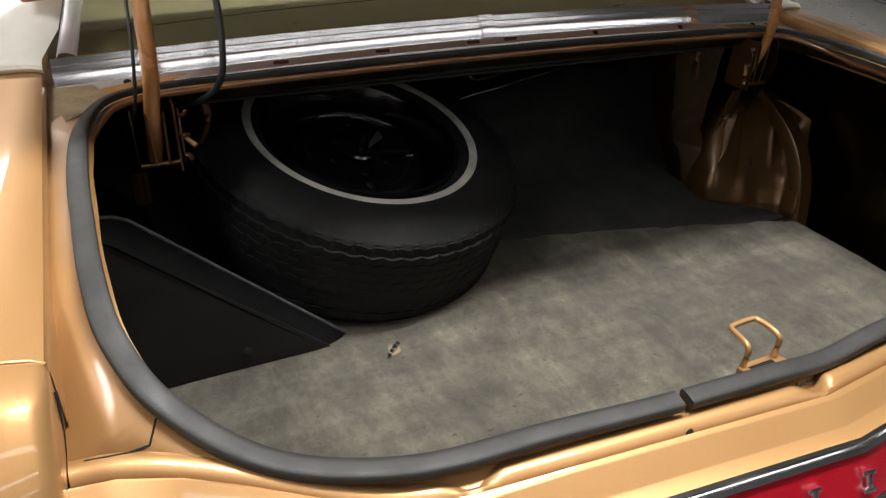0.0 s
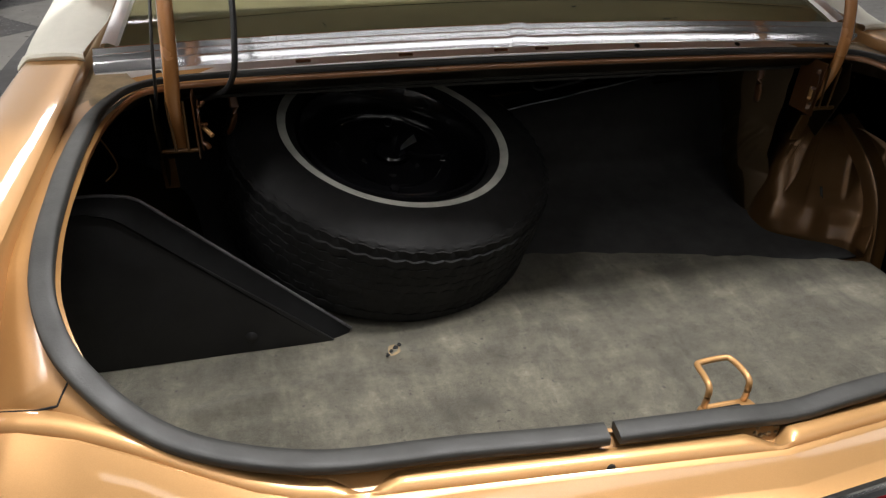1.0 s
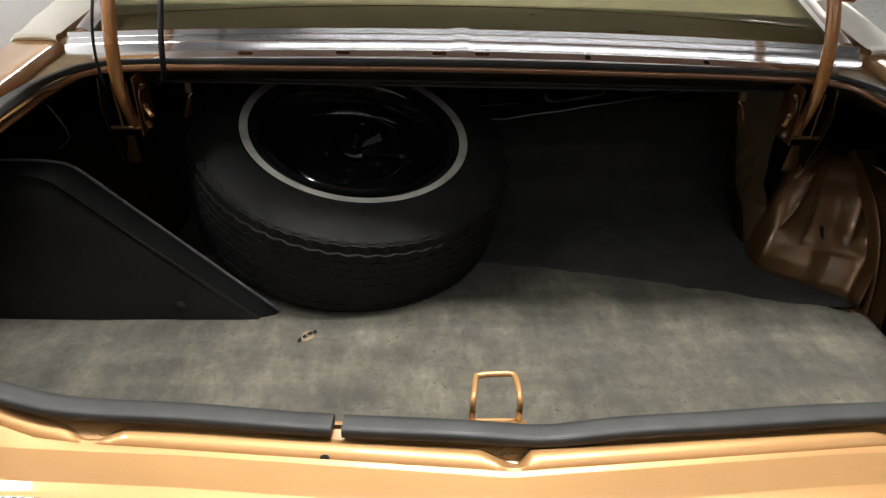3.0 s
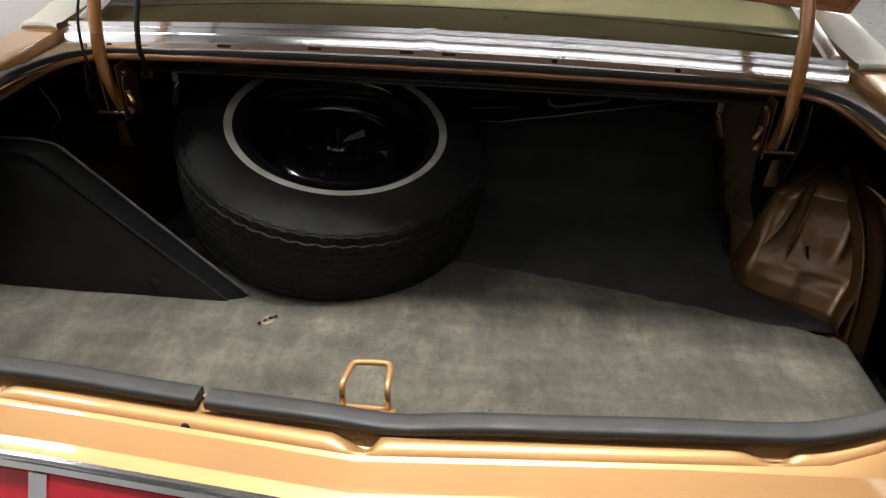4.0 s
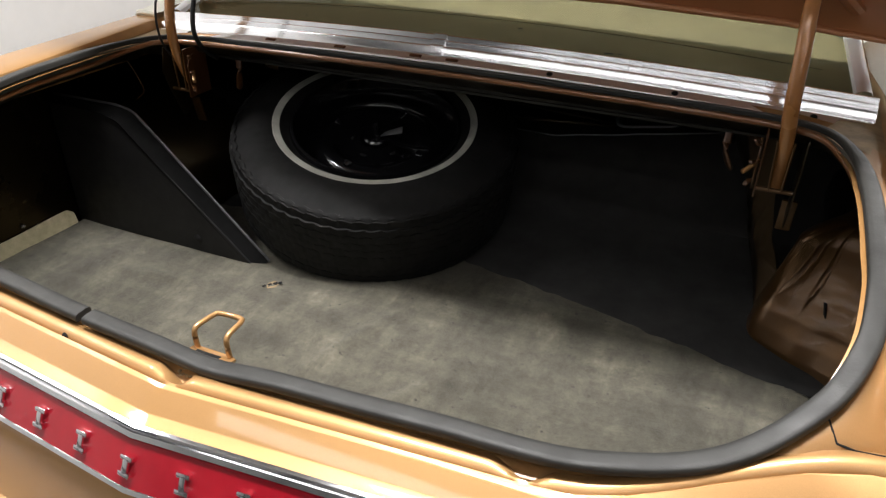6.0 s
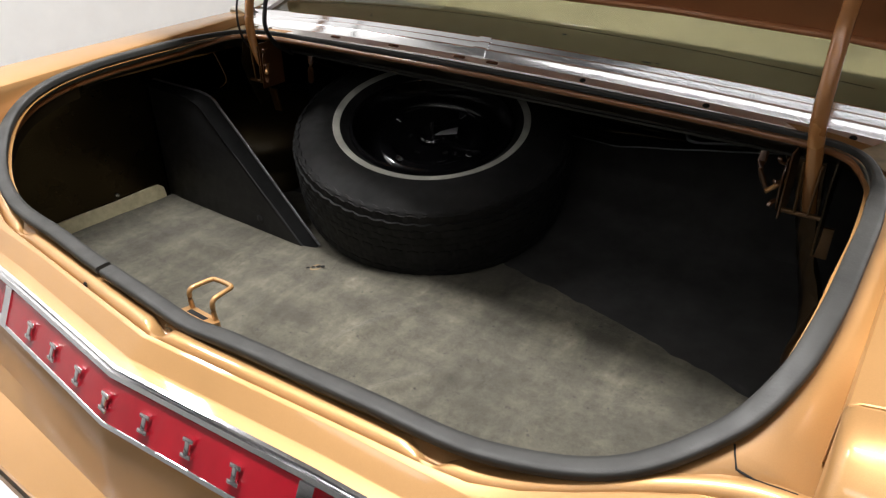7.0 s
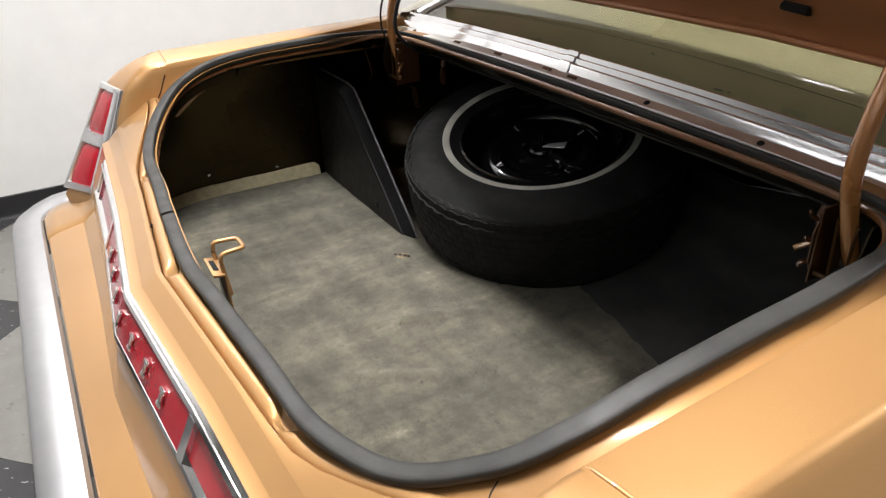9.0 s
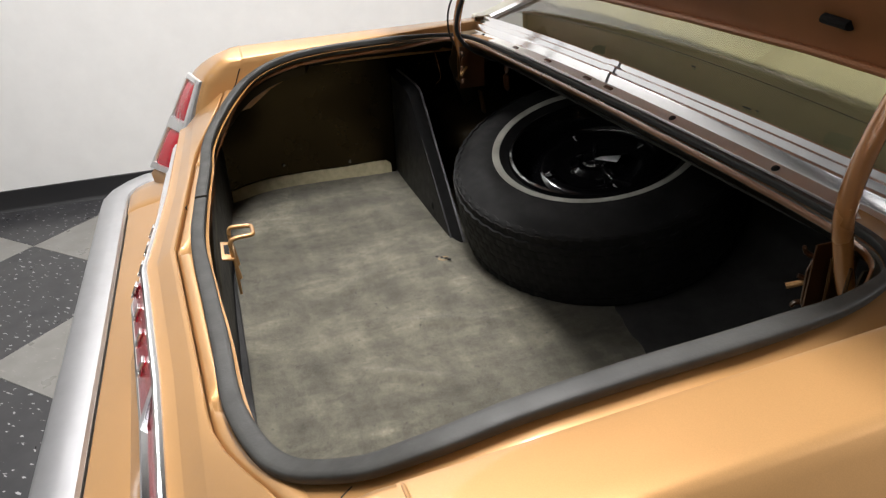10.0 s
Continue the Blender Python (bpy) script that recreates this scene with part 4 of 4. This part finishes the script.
# striker loop on the sill
striker = part("striker", slab([Vector(p) for p in ((-0.042, 0.016, 0.699), (0.028, 0.016, 0.699), (0.028, 0.036, 0.695), (-0.042, 0.036, 0.695))], Vector((0, 0, 0.004)), 0.0012), PAINT, car, "bronze wire striker loop on its plate")
part("plate_slot", block((0.040, 0.010, 0.004), (-0.010, 0.025, 0.6995), 0.001, (-8, 0, 0)), HOLE, striker)
part("striker_leg", block((0.062, 0.005, 0.075), (-0.008, 0.036, 0.662), 0.002), PAINT, striker)
part("loop", sweep(spline([(-0.034, 0.040, 0.655), (-0.034, 0.036, 0.690), (-0.034, 0.034, 0.718), (-0.0335, 0.038, 0.730), (-0.031, 0.054, 0.7315), (-0.029, 0.068, 0.731), (-0.023, 0.0745, 0.731), (0.010, 0.0745, 0.733), (0.0165, 0.068, 0.733), (0.018, 0.056, 0.7335), (0.0185, 0.038, 0.731), (0.019, 0.034, 0.718), (0.019, 0.036, 0.690), (0.019, 0.040, 0.655)], 6), 0.0038, 10), PAINT, striker)


# ---- lid ----
LID0, LID1 = Vector((0, 0.925, 0.985)), Vector((0, 0.417, 1.635))
lid_up = (LID1 - LID0).normalized()
lid_out = Vector((0, lid_up.z, -lid_up.y)) * -1
if lid_out.z < 0:
    lid_out = -lid_out


def lid_point(x, t, d):
    a = abs(x)
    short = 0.02 * min(a, 0.49) + 0.10 * max(0.0, a - 0.49) + 1.2 * max(0.0, a - 0.68)
    t *= 1 - short / 0.834
    return Vector((x, 0, 0.030 * (1 - abs(x / 0.78) ** 3))) + LID0.lerp(LID1, t) + lid_out * d


rows = []
for t in (0, 0.03, 0.07, 0.5, 0.93, 0.97, 1.0):
    rows.append([lid_point(x, t, (0.0 if t in (0, 1.0) or abs(x) > 0.77 else 0.012)) for x in (-0.782, -0.765, -0.72, -0.66, -0.58, -0.49, -0.3, 0, 0.3, 0.49, 0.58, 0.66, 0.72, 0.765, 0.782)])
lid = part("trunk_lid", loft(rows), LID_PAINT, car, "open bronze trunk lid seen from below")
part("lid_skin", loft([[lid_point(x, t, d) for x in (-0.79, -0.75, -0.70, -0.66, -0.58, -0.49, -0.3, 0, 0.3, 0.49, 0.58, 0.66, 0.70, 0.75, 0.79)] for t, d in ((-0.005, 0.0), (0.0, 0.03), (0.3, 0.05), (0.7, 0.05), (1.0, 0.04), (1.01, -0.005))]), PAINT, lid)
edge = [lid_point(x, 0.0, -0.004) for x in (-0.782, -0.6, -0.3, 0, 0.3, 0.6, 0.782)]
part("hem", sweep([lid_point(-0.782, 1, 0)] + edge + [lid_point(0.782, 1, 0)], 0.007, 8), LID_PAINT, lid)
for x in (-0.37, 0.37):
    part("lid_slot", sweep([lid_point(x - 0.024, 0.075, 0.010), lid_point(x + 0.020, 0.07, 0.010)], 0.013, 10, False, 0.6), HOLE, lid)
for s in (-1, 1):
    part("lid_rib", sweep(spline([lid_point(s * 0.70, 0.06, 0.008), lid_point(s * 0.45, 0.4, 0.004), lid_point(s * 0.15, 0.8, 0.006)], 6), 0.02, 8, False, 0.5), LID_PAINT, lid)

# wires beside the hinge
for pts, r in ((((-0.60, 0.78, 0.83), (-0.555, 0.70, 0.872), (-0.535, 0.655, 0.915), (-0.528, 0.650, 0.96), (-0.525, 0.675, 1.02), (-0.53, 0.75, 1.10)), 0.0050), (((-0.68, 0.76, 0.80), (-0.660, 0.690, 0.865), (-0.652, 0.668, 0.92), (-0.646, 0.675, 0.98), (-0.64, 0.72, 1.05), (-0.63, 0.78, 1.10)), 0.0026)):
    loom = part("wire_loom", sweep(spline(pts, 8), r, 9), CABLE, car, "black wiring loom to the lid")
part("loose_wire", sweep(spline([(-0.76, 0.66, 0.84), (-0.742, 0.665, 0.80), (-0.735, 0.668, 0.765), (-0.755, 0.66, 0.745)], 6), 0.0016, 6), UNDER, car)

# ---- things in the trunk ----
def carpet():
    rows = []
    nx, ny = 180, 130
    for j in range(ny + 1):
        y = 0.020 + 1.20 * j / ny
        row = []
        for i in range(nx + 1):
            x = -0.945 + 1.78 * i / nx
            z = 0.416 + 0.007 * noise.noise(Vector((x * 3.1, y * 3.1, 0.3))) + 0.003 * noise.noise(Vector((x * 9 + y * 5, y * 5, 4))) + 0.0012 * noise.noise(Vector((x * 30, y * 30, 9)))
            for cx, cy, ax, ay, h in ((-0.05, 0.42, 0.35, 1.0, 0.006), (0.10, 0.30, 0.6, 1.0, 0.005), (-0.28, 0.30, -0.5, 1.0, 0.005), (0.35, 0.33, 0.2, 1.0, 0.004), (-0.62, 0.44, 1.0, 0.15, 0.006), (-0.33, 0.53, 1.0, -0.5, 0.006)):
                u, v = (x - cx) * ax + (y - cy) * ay, (x - cx) * ay - (y - cy) * ax
                z += 1.4 * h * math.exp(-((v / 0.016) ** 2) - (u / 0.13) ** 2)
            if x > 0:
                u, v = max(0.0, 0.965 - x) / 0.306, max(0.0, 0.955 - y) / 0.359
                if u ** 2.77 + v ** 2.77 < 1.0 or x > 0.70 and y > 0.90:
                    z -= 0.10
            if y > 1.05:
                z += 0.5 * (y - 1.05) ** 1.3
            if y < 0.08:
                z += 0.01 * ((0.08 - y) / 0.06) ** 2
            row.append(Vector((x, y, z)))
        rows.append(row)
    bm = loft(rows)
    ob = part("trunk_carpet", bm, CARPET, None, "")
    m = ob.modifiers.new("pile", "SOLIDIFY")
    m.thickness, m.offset = 0.006, -1
    return tagged(ob, "worn charcoal grey carpet mat covering the trunk floor", "carpet")


carpet()
# worn hole in the mat
spot = thing("worn_hole", "small frayed hole with tan backing in the carpet", "hole", at=(-0.307, 0.517, 0.4274))
part("backing", wavy(spin([(0, 0.0012), (0.008, 0.0012), (0.013, 0.0)], 14), 0.004, 60), DIRT, spot)
for dx, dy, r in ((0.003, 0.006, 0.006), (0.011, 0.012, 0.005), (-0.006, -0.002, 0.004), (-0.014, -0.012, 0.004)):
    part("gap", wavy(spin([(0, 0.0026), (r * 0.8, 0.0024), (r, 0.001)], 10), 0.002, 200), HOLE, spot).location = (dx, dy, 0)


def seat_shadow_board():
    # Foot follows the lid's shadow edge; the black sheet stands for that shade.
    rows = [[Vector((x, y + 0.012 * noise.noise(Vector((x * 3, z * 4, 1))) + 0.004 * noise.noise(Vector((x * 13, 2, 5))) - 0.25 * min(0.62, max(0.0, x)) * max(0.0, min(1.0, (0.45 - z) / 0.022)), z + 0.19 * max(0.0, x - 0.12) * max(0.0, (z - 0.45) / 0.153))) for x in [-0.80 + 1.63 * k / 72 for k in range(73)]] for y, z in ((0.790, 0.4120), (0.835, 0.4225), (0.93, 0.431), (1.02, 0.442), (1.09, 0.462), (1.14, 0.50), (1.175, 0.55), (1.20, 0.603))]
    ob = part("seat_and_shadow_sheet", loft(rows), SHADOW_SHEET, None)
    part("top_edge", sweep([p + Vector((0, -0.001, 0.002)) for p in rows[-1][24:64]], 0.0022, 6), BUMPER, ob, "thin worn metal edge")
    m = ob.modifiers.new("thick", "SOLIDIFY")
    m.thickness = 0.006
    return tagged(ob, "black sheet for the lid shadow on the carpet, curving up the seat back", "panel")


seat_shadow_board()


def side_board():
    """Black cover board in front of the wheel housing, with a folded flange on its slanted edge."""
    board = thing("side_board", "black fibreboard cover panel standing on the carpet", "panel", at=(-0.65, 0.575, 0.42))
    o = Vector((-0.65, 0.575, 0.42))
    # slanted edge from the floor up to the level top
    low, bend, top, wall_end = Vector((-0.375, 0, 0.428)), Vector((-0.700, 0, 0.738)), Vector((-0.730, 0, 0.752)), Vector((-0.955, 0, 0.750))
    rise = (bend - low).normalized()
    down = Vector((-rise.z, 0, rise.x)) * (1 if rise.x < 0 else -1)
    down = down if down.z < 0 else -down

    def at(p, back, y):
        return p + down * back + Vector((0, y, 0)) - o

    sheet_edge = [at(low, 0.036, 0.572) - Vector((0.01, 0, 0)), at(bend, 0.036, 0.574), at(top, 0.030, 0.575)]
    outline = [Vector((-0.955, 0.573, 0.420)) - o] + sheet_edge + [Vector((-0.955, 0.578, 0.735)) - o]
    outline[1].z = 0.424 - o.z
    part("sheet", slab(outline, Vector((0, 0.005, 0)), 0.001), BOARD, board)
    edge_line = [low, low.lerp(bend, 0.33), low.lerp(bend, 0.66), bend, bend.lerp(top, 0.6), top.lerp(wall_end, 0.12), top.lerp(wall_end, 0.5), wall_end]
    turn_in = [1, 1, 1, 1, 0.9, 0.7, 0.55, 0.45]
    rows = [[at(p, 0.040 * k, 0.5735), at(p, 0.036 * k, 0.5722), at(p, 0.030 * k, 0.5765), at(p, 0.010, 0.5930), at(p, 0.001, 0.5960), at(p, 0.000, 0.6010), at(p, 0.004, 0.6010)] for p, k in zip(edge_line, turn_in)]
    # Flange blacker than the sheet: its weaker light is put into the colour.
    part("flange", loft(rows), HEM, board)
    # Lighter grey bead: the light caught on the black edge is in its colour.
    part("edge_bead", sweep([at(p, 0.0005, 0.598) for p in edge_line], 0.0030, 8), EDGE, board)
    pin = part("push_pin", spin([(0, 0.004), (0.008, 0.003), (0.012, 0.0)], 16), BOARD, board)
    pin.matrix_basis = pose(-0.559 + 0.65, -0.003, 0.037, 90)
    return board


side_board()
def quarter_x(y):
    return 0.955 - 0.07 * max(0.0, (0.22 - y) / 0.185) ** 2


felt = part("felt_strip", loft([[Vector((-quarter_x(y) + dx, y, z + 0.0015 * noise.noise(Vector((y * 9, 1, 2))) - (0.012 * max(0.0, (y - 0.535) / 0.02) ** 2 if dx < 0.008 else 0.0))) for y in [0.045 + 0.51 * k / 34 for k in range(35)]] for dx, z in ((0.000, 0.462), (0.004, 0.461), (0.006, 0.456), (0.011, 0.420))]), BEIGE, None)
tagged(felt, "beige felt strip along the side above the carpet", "trim strip")
for y, z in ((0.214, 0.494), (0.422, 0.474)):
    sc = part("body_screw", spin([(0, 0.004), (0.004, 0.003), (0.006, 0)], 10), CHROME, car)
    sc.matrix_basis = pose(-0.957, y, z, 0, 90, 0)


def spare_wheel():
    n = Vector((0.141, -0.220, 0.965)).normalized()
    face = Vector((-0.233, 0.879, 0.707))
    wheel = thing("spare_wheel", "spare wheel with a black rim and thin whitewall tyre lying flat", "wheel")
    R, W = 0.348, 0.100
    # tyre section from the bead over the sidewall and the tread to the far bead
    prof = [(0.205, 0.076), (0.214, 0.084), (0.222, 0.090), (0.2245, 0.0925), (0.2445, 0.0965), (0.262, 0.0985), (0.285, 0.0970), (0.305, 0.091), (0.320, 0.083), (0.328, 0.0785), (0.334, 0.0760), (0.3385, 0.0700)]
    tread = [(0.3402, 0.062), (0.3432, 0.045), (0.3450, 0.02)]
    full = prof + tread + [(r, -z * 1.6) for r, z in tread[::-1]] + [(r, -z * 1.6) for r, z in prof[::-1]]
    steps = 120
    rings = []
    for k in range(steps):
        a = 2 * math.pi * k / steps
        rings.append([Vector((r * math.cos(a), r * math.sin(a), z)) for r, z in full])
    bm = loft(rings, False, True)
    tyre = part("tyre", bm, TYRE, wheel, "black bias tyre with a worn wavy tread", 60)
    part("whitewall", spin([(0.2255, 0.0935), (0.2263, 0.0947), (0.2345, 0.0965), (0.2418, 0.0977), (0.2428, 0.0968)], 120), STRIPE, tyre, "thin greyish white stripe")
    # tread rows: wavy raised ribs
    for row, z0 in enumerate((0.066, 0.047, 0.027, 0.007, -0.013, -0.034, -0.055, -0.076, -0.097)):
        r0 = 0.3405 if z0 > 0.06 else 0.3465 if abs(z0) < 0.05 else 0.3440
        rings = []
        for k in range(540):
            a = 2 * math.pi * k / 540
            w = 0.0024 * (abs((k / 4.5 + 20 * z0) % 2 - 1) * 2 - 1)
            sipe = 0.0020 if (k + 4 * row) % 9 < 2 else 0.0
            rings.append([Vector((r * math.cos(a), r * math.sin(a), z0 + w + dz)) for r, dz in ((r0 - 0.005, -0.0084), (r0 - 0.0002 - sipe, -0.0077), (r0 + 0.0004 - sipe, 0), (r0 - 0.0002 - sipe, 0.0077), (r0 - 0.005, 0.0084))])
        part("tread_rib", loft(rings, False, True), TYRE, tyre)
    # shoulder scallops
    rings = []
    for k in range(360):
        a = 2 * math.pi * k / 360
        w = 0.0026 * math.sin(k * 2 * math.pi / 6)
        rings.append([Vector((r * math.cos(a), r * math.sin(a), z)) for r, z in ((0.326 + w, 0.0790), (0.3285 + w, 0.0815), (0.334 + w, 0.0795), (0.338, 0.073))])
    part("shoulder", loft(rings, False, True), TYRE, tyre)
    # rim
    rim_prof = [(0.2045, 0.068), (0.2055, 0.078), (0.202, 0.0855), (0.196, 0.0865), (0.192, 0.080), (0.189, 0.066), (0.183, 0.055), (0.180, 0.035), (0.176, 0.018), (0.168, 0.010), (0.158, 0.012), (0.150, 0.022), (0.140, 0.034), (0.122, 0.040), (0.108, 0.036),
                (0.098, 0.026), (0.088, 0.022), (0.070, 0.023), (0.058, 0.026), (0.046, 0.034), (0.040, 0.036), (0.036, 0.030), (0.033, 0.010), (0.0, 0.008)]
    rim = part("rim", spin(rim_prof, 96), WHEEL, wheel, "glossy black steel rim", 50)
    for k in range(5):
        a = 2 * math.pi * k / 5 + 0.3
        part("lug_hole", spin([(0, 0.0245), (0.007, 0.0245), (0.009, 0.0235)], 14), HOLE, rim).location = (0.057 * math.cos(a), 0.057 * math.sin(a), 0.002)
    for k in range(4):
        a = 2 * math.pi * k / 4 + 0.9
        part("rim_boss", sweep([Vector((r * math.cos(a), r * math.sin(a), z)) for r, z in ((0.105, 0.036), (0.118, 0.043), (0.130, 0.041))], 0.012, 8, False, 0.4, 1), WHEEL, rim)
    # hold-down bolt and wing plate
    clamp = part("clamp_bolt", sweep([Vector((0, 0, 0.005)), Vector((0, 0, 0.085))], 0.006, 10), WHEEL, wheel, "black hold-down bolt with a wing plate")
    part("wing_plate", block((0.105, 0.030, 0.004), (0.02, 0.012, 0.052), 0.0015, (0, -9, 25)), WHEEL, clamp)
    # Added bright fin stands in for a lamp's glint on the black plate.
    glint_fin = slab([Vector(p) for p in ((0.005, 0, 0.050), (0.060, 0, 0.052), (0.064, 0, 0.070), (0.020, 0, 0.060))], Vector((0, 0.003, 0)), 0.0008)
    part("glint_fin", glint_fin, BEZEL, clamp, "bright fin in place of the glint on the clamp plate").matrix_basis = pose(0.005, -0.062, 0.032, -62, 0, 4)
    part("clamp_disc", spin([(0, 0.047), (0.030, 0.046), (0.034, 0.042), (0.034, 0.036)], 24), WHEEL, clamp)
    part("jack_hook", sweep(spline([Vector((0.03, -0.02, 0.04)), Vector((0.08, -0.06, 0.045)), Vector((0.12, -0.06, 0.04))], 5), 0.007, 8), WHEEL, clamp)
    turn = n.to_track_quat("Z", "Y").to_matrix().to_4x4()
    wheel.matrix_basis = Matrix.Translation(face - n * 0.0965) @ turn
    return wheel


spare_wheel()

# ---- floor tiles ----
TILE = 0.625
tile_me = {}
for key, material in ((0, TILE_GREY), (1, TILE_DARK)):
    bm = block((TILE - 0.0015, TILE - 0.0015, 0.006), (0, 0, -0.003), 0.0006, segments=1)
    ob = part("tile", bm, material, floor)
    tile_me[key] = ob.data
    bpy.data.objects.remove(ob)
for i in range(-9, 10):
    for j in range(-9, 10):
        u, v = (i + 0.5) * TILE, (j + 0.5) * TILE
        x, y = -1.81 + (u - v) * math.sqrt(0.5), -0.773 + (u + v) * math.sqrt(0.5)
        if XW - 0.43 < x < XE + 0.3 and YS < y < YN:
            mesh = tile_me[(i + j) % 2]
            if x - TILE * 0.71 < XW:
                # cut along the wall's face
                mesh, bm = mesh.copy(), bmesh.new()
                bm.from_mesh(mesh)
                side = Matrix.Rotation(radians(-45), 3, "Z") @ Vector((1, 0, 0))
                bmesh.ops.bisect_plane(bm, geom=bm.verts[:] + bm.edges[:] + bm.faces[:], plane_co=side * (XW - x), plane_no=side, clear_inner=True)
                bm.to_mesh(mesh)
                bm.free()
            ob = new("tile", mesh)
            ob.parent = floor
            ob.location = (x, y, 0.0)
            ob.rotation_euler = (0, 0, radians(45))
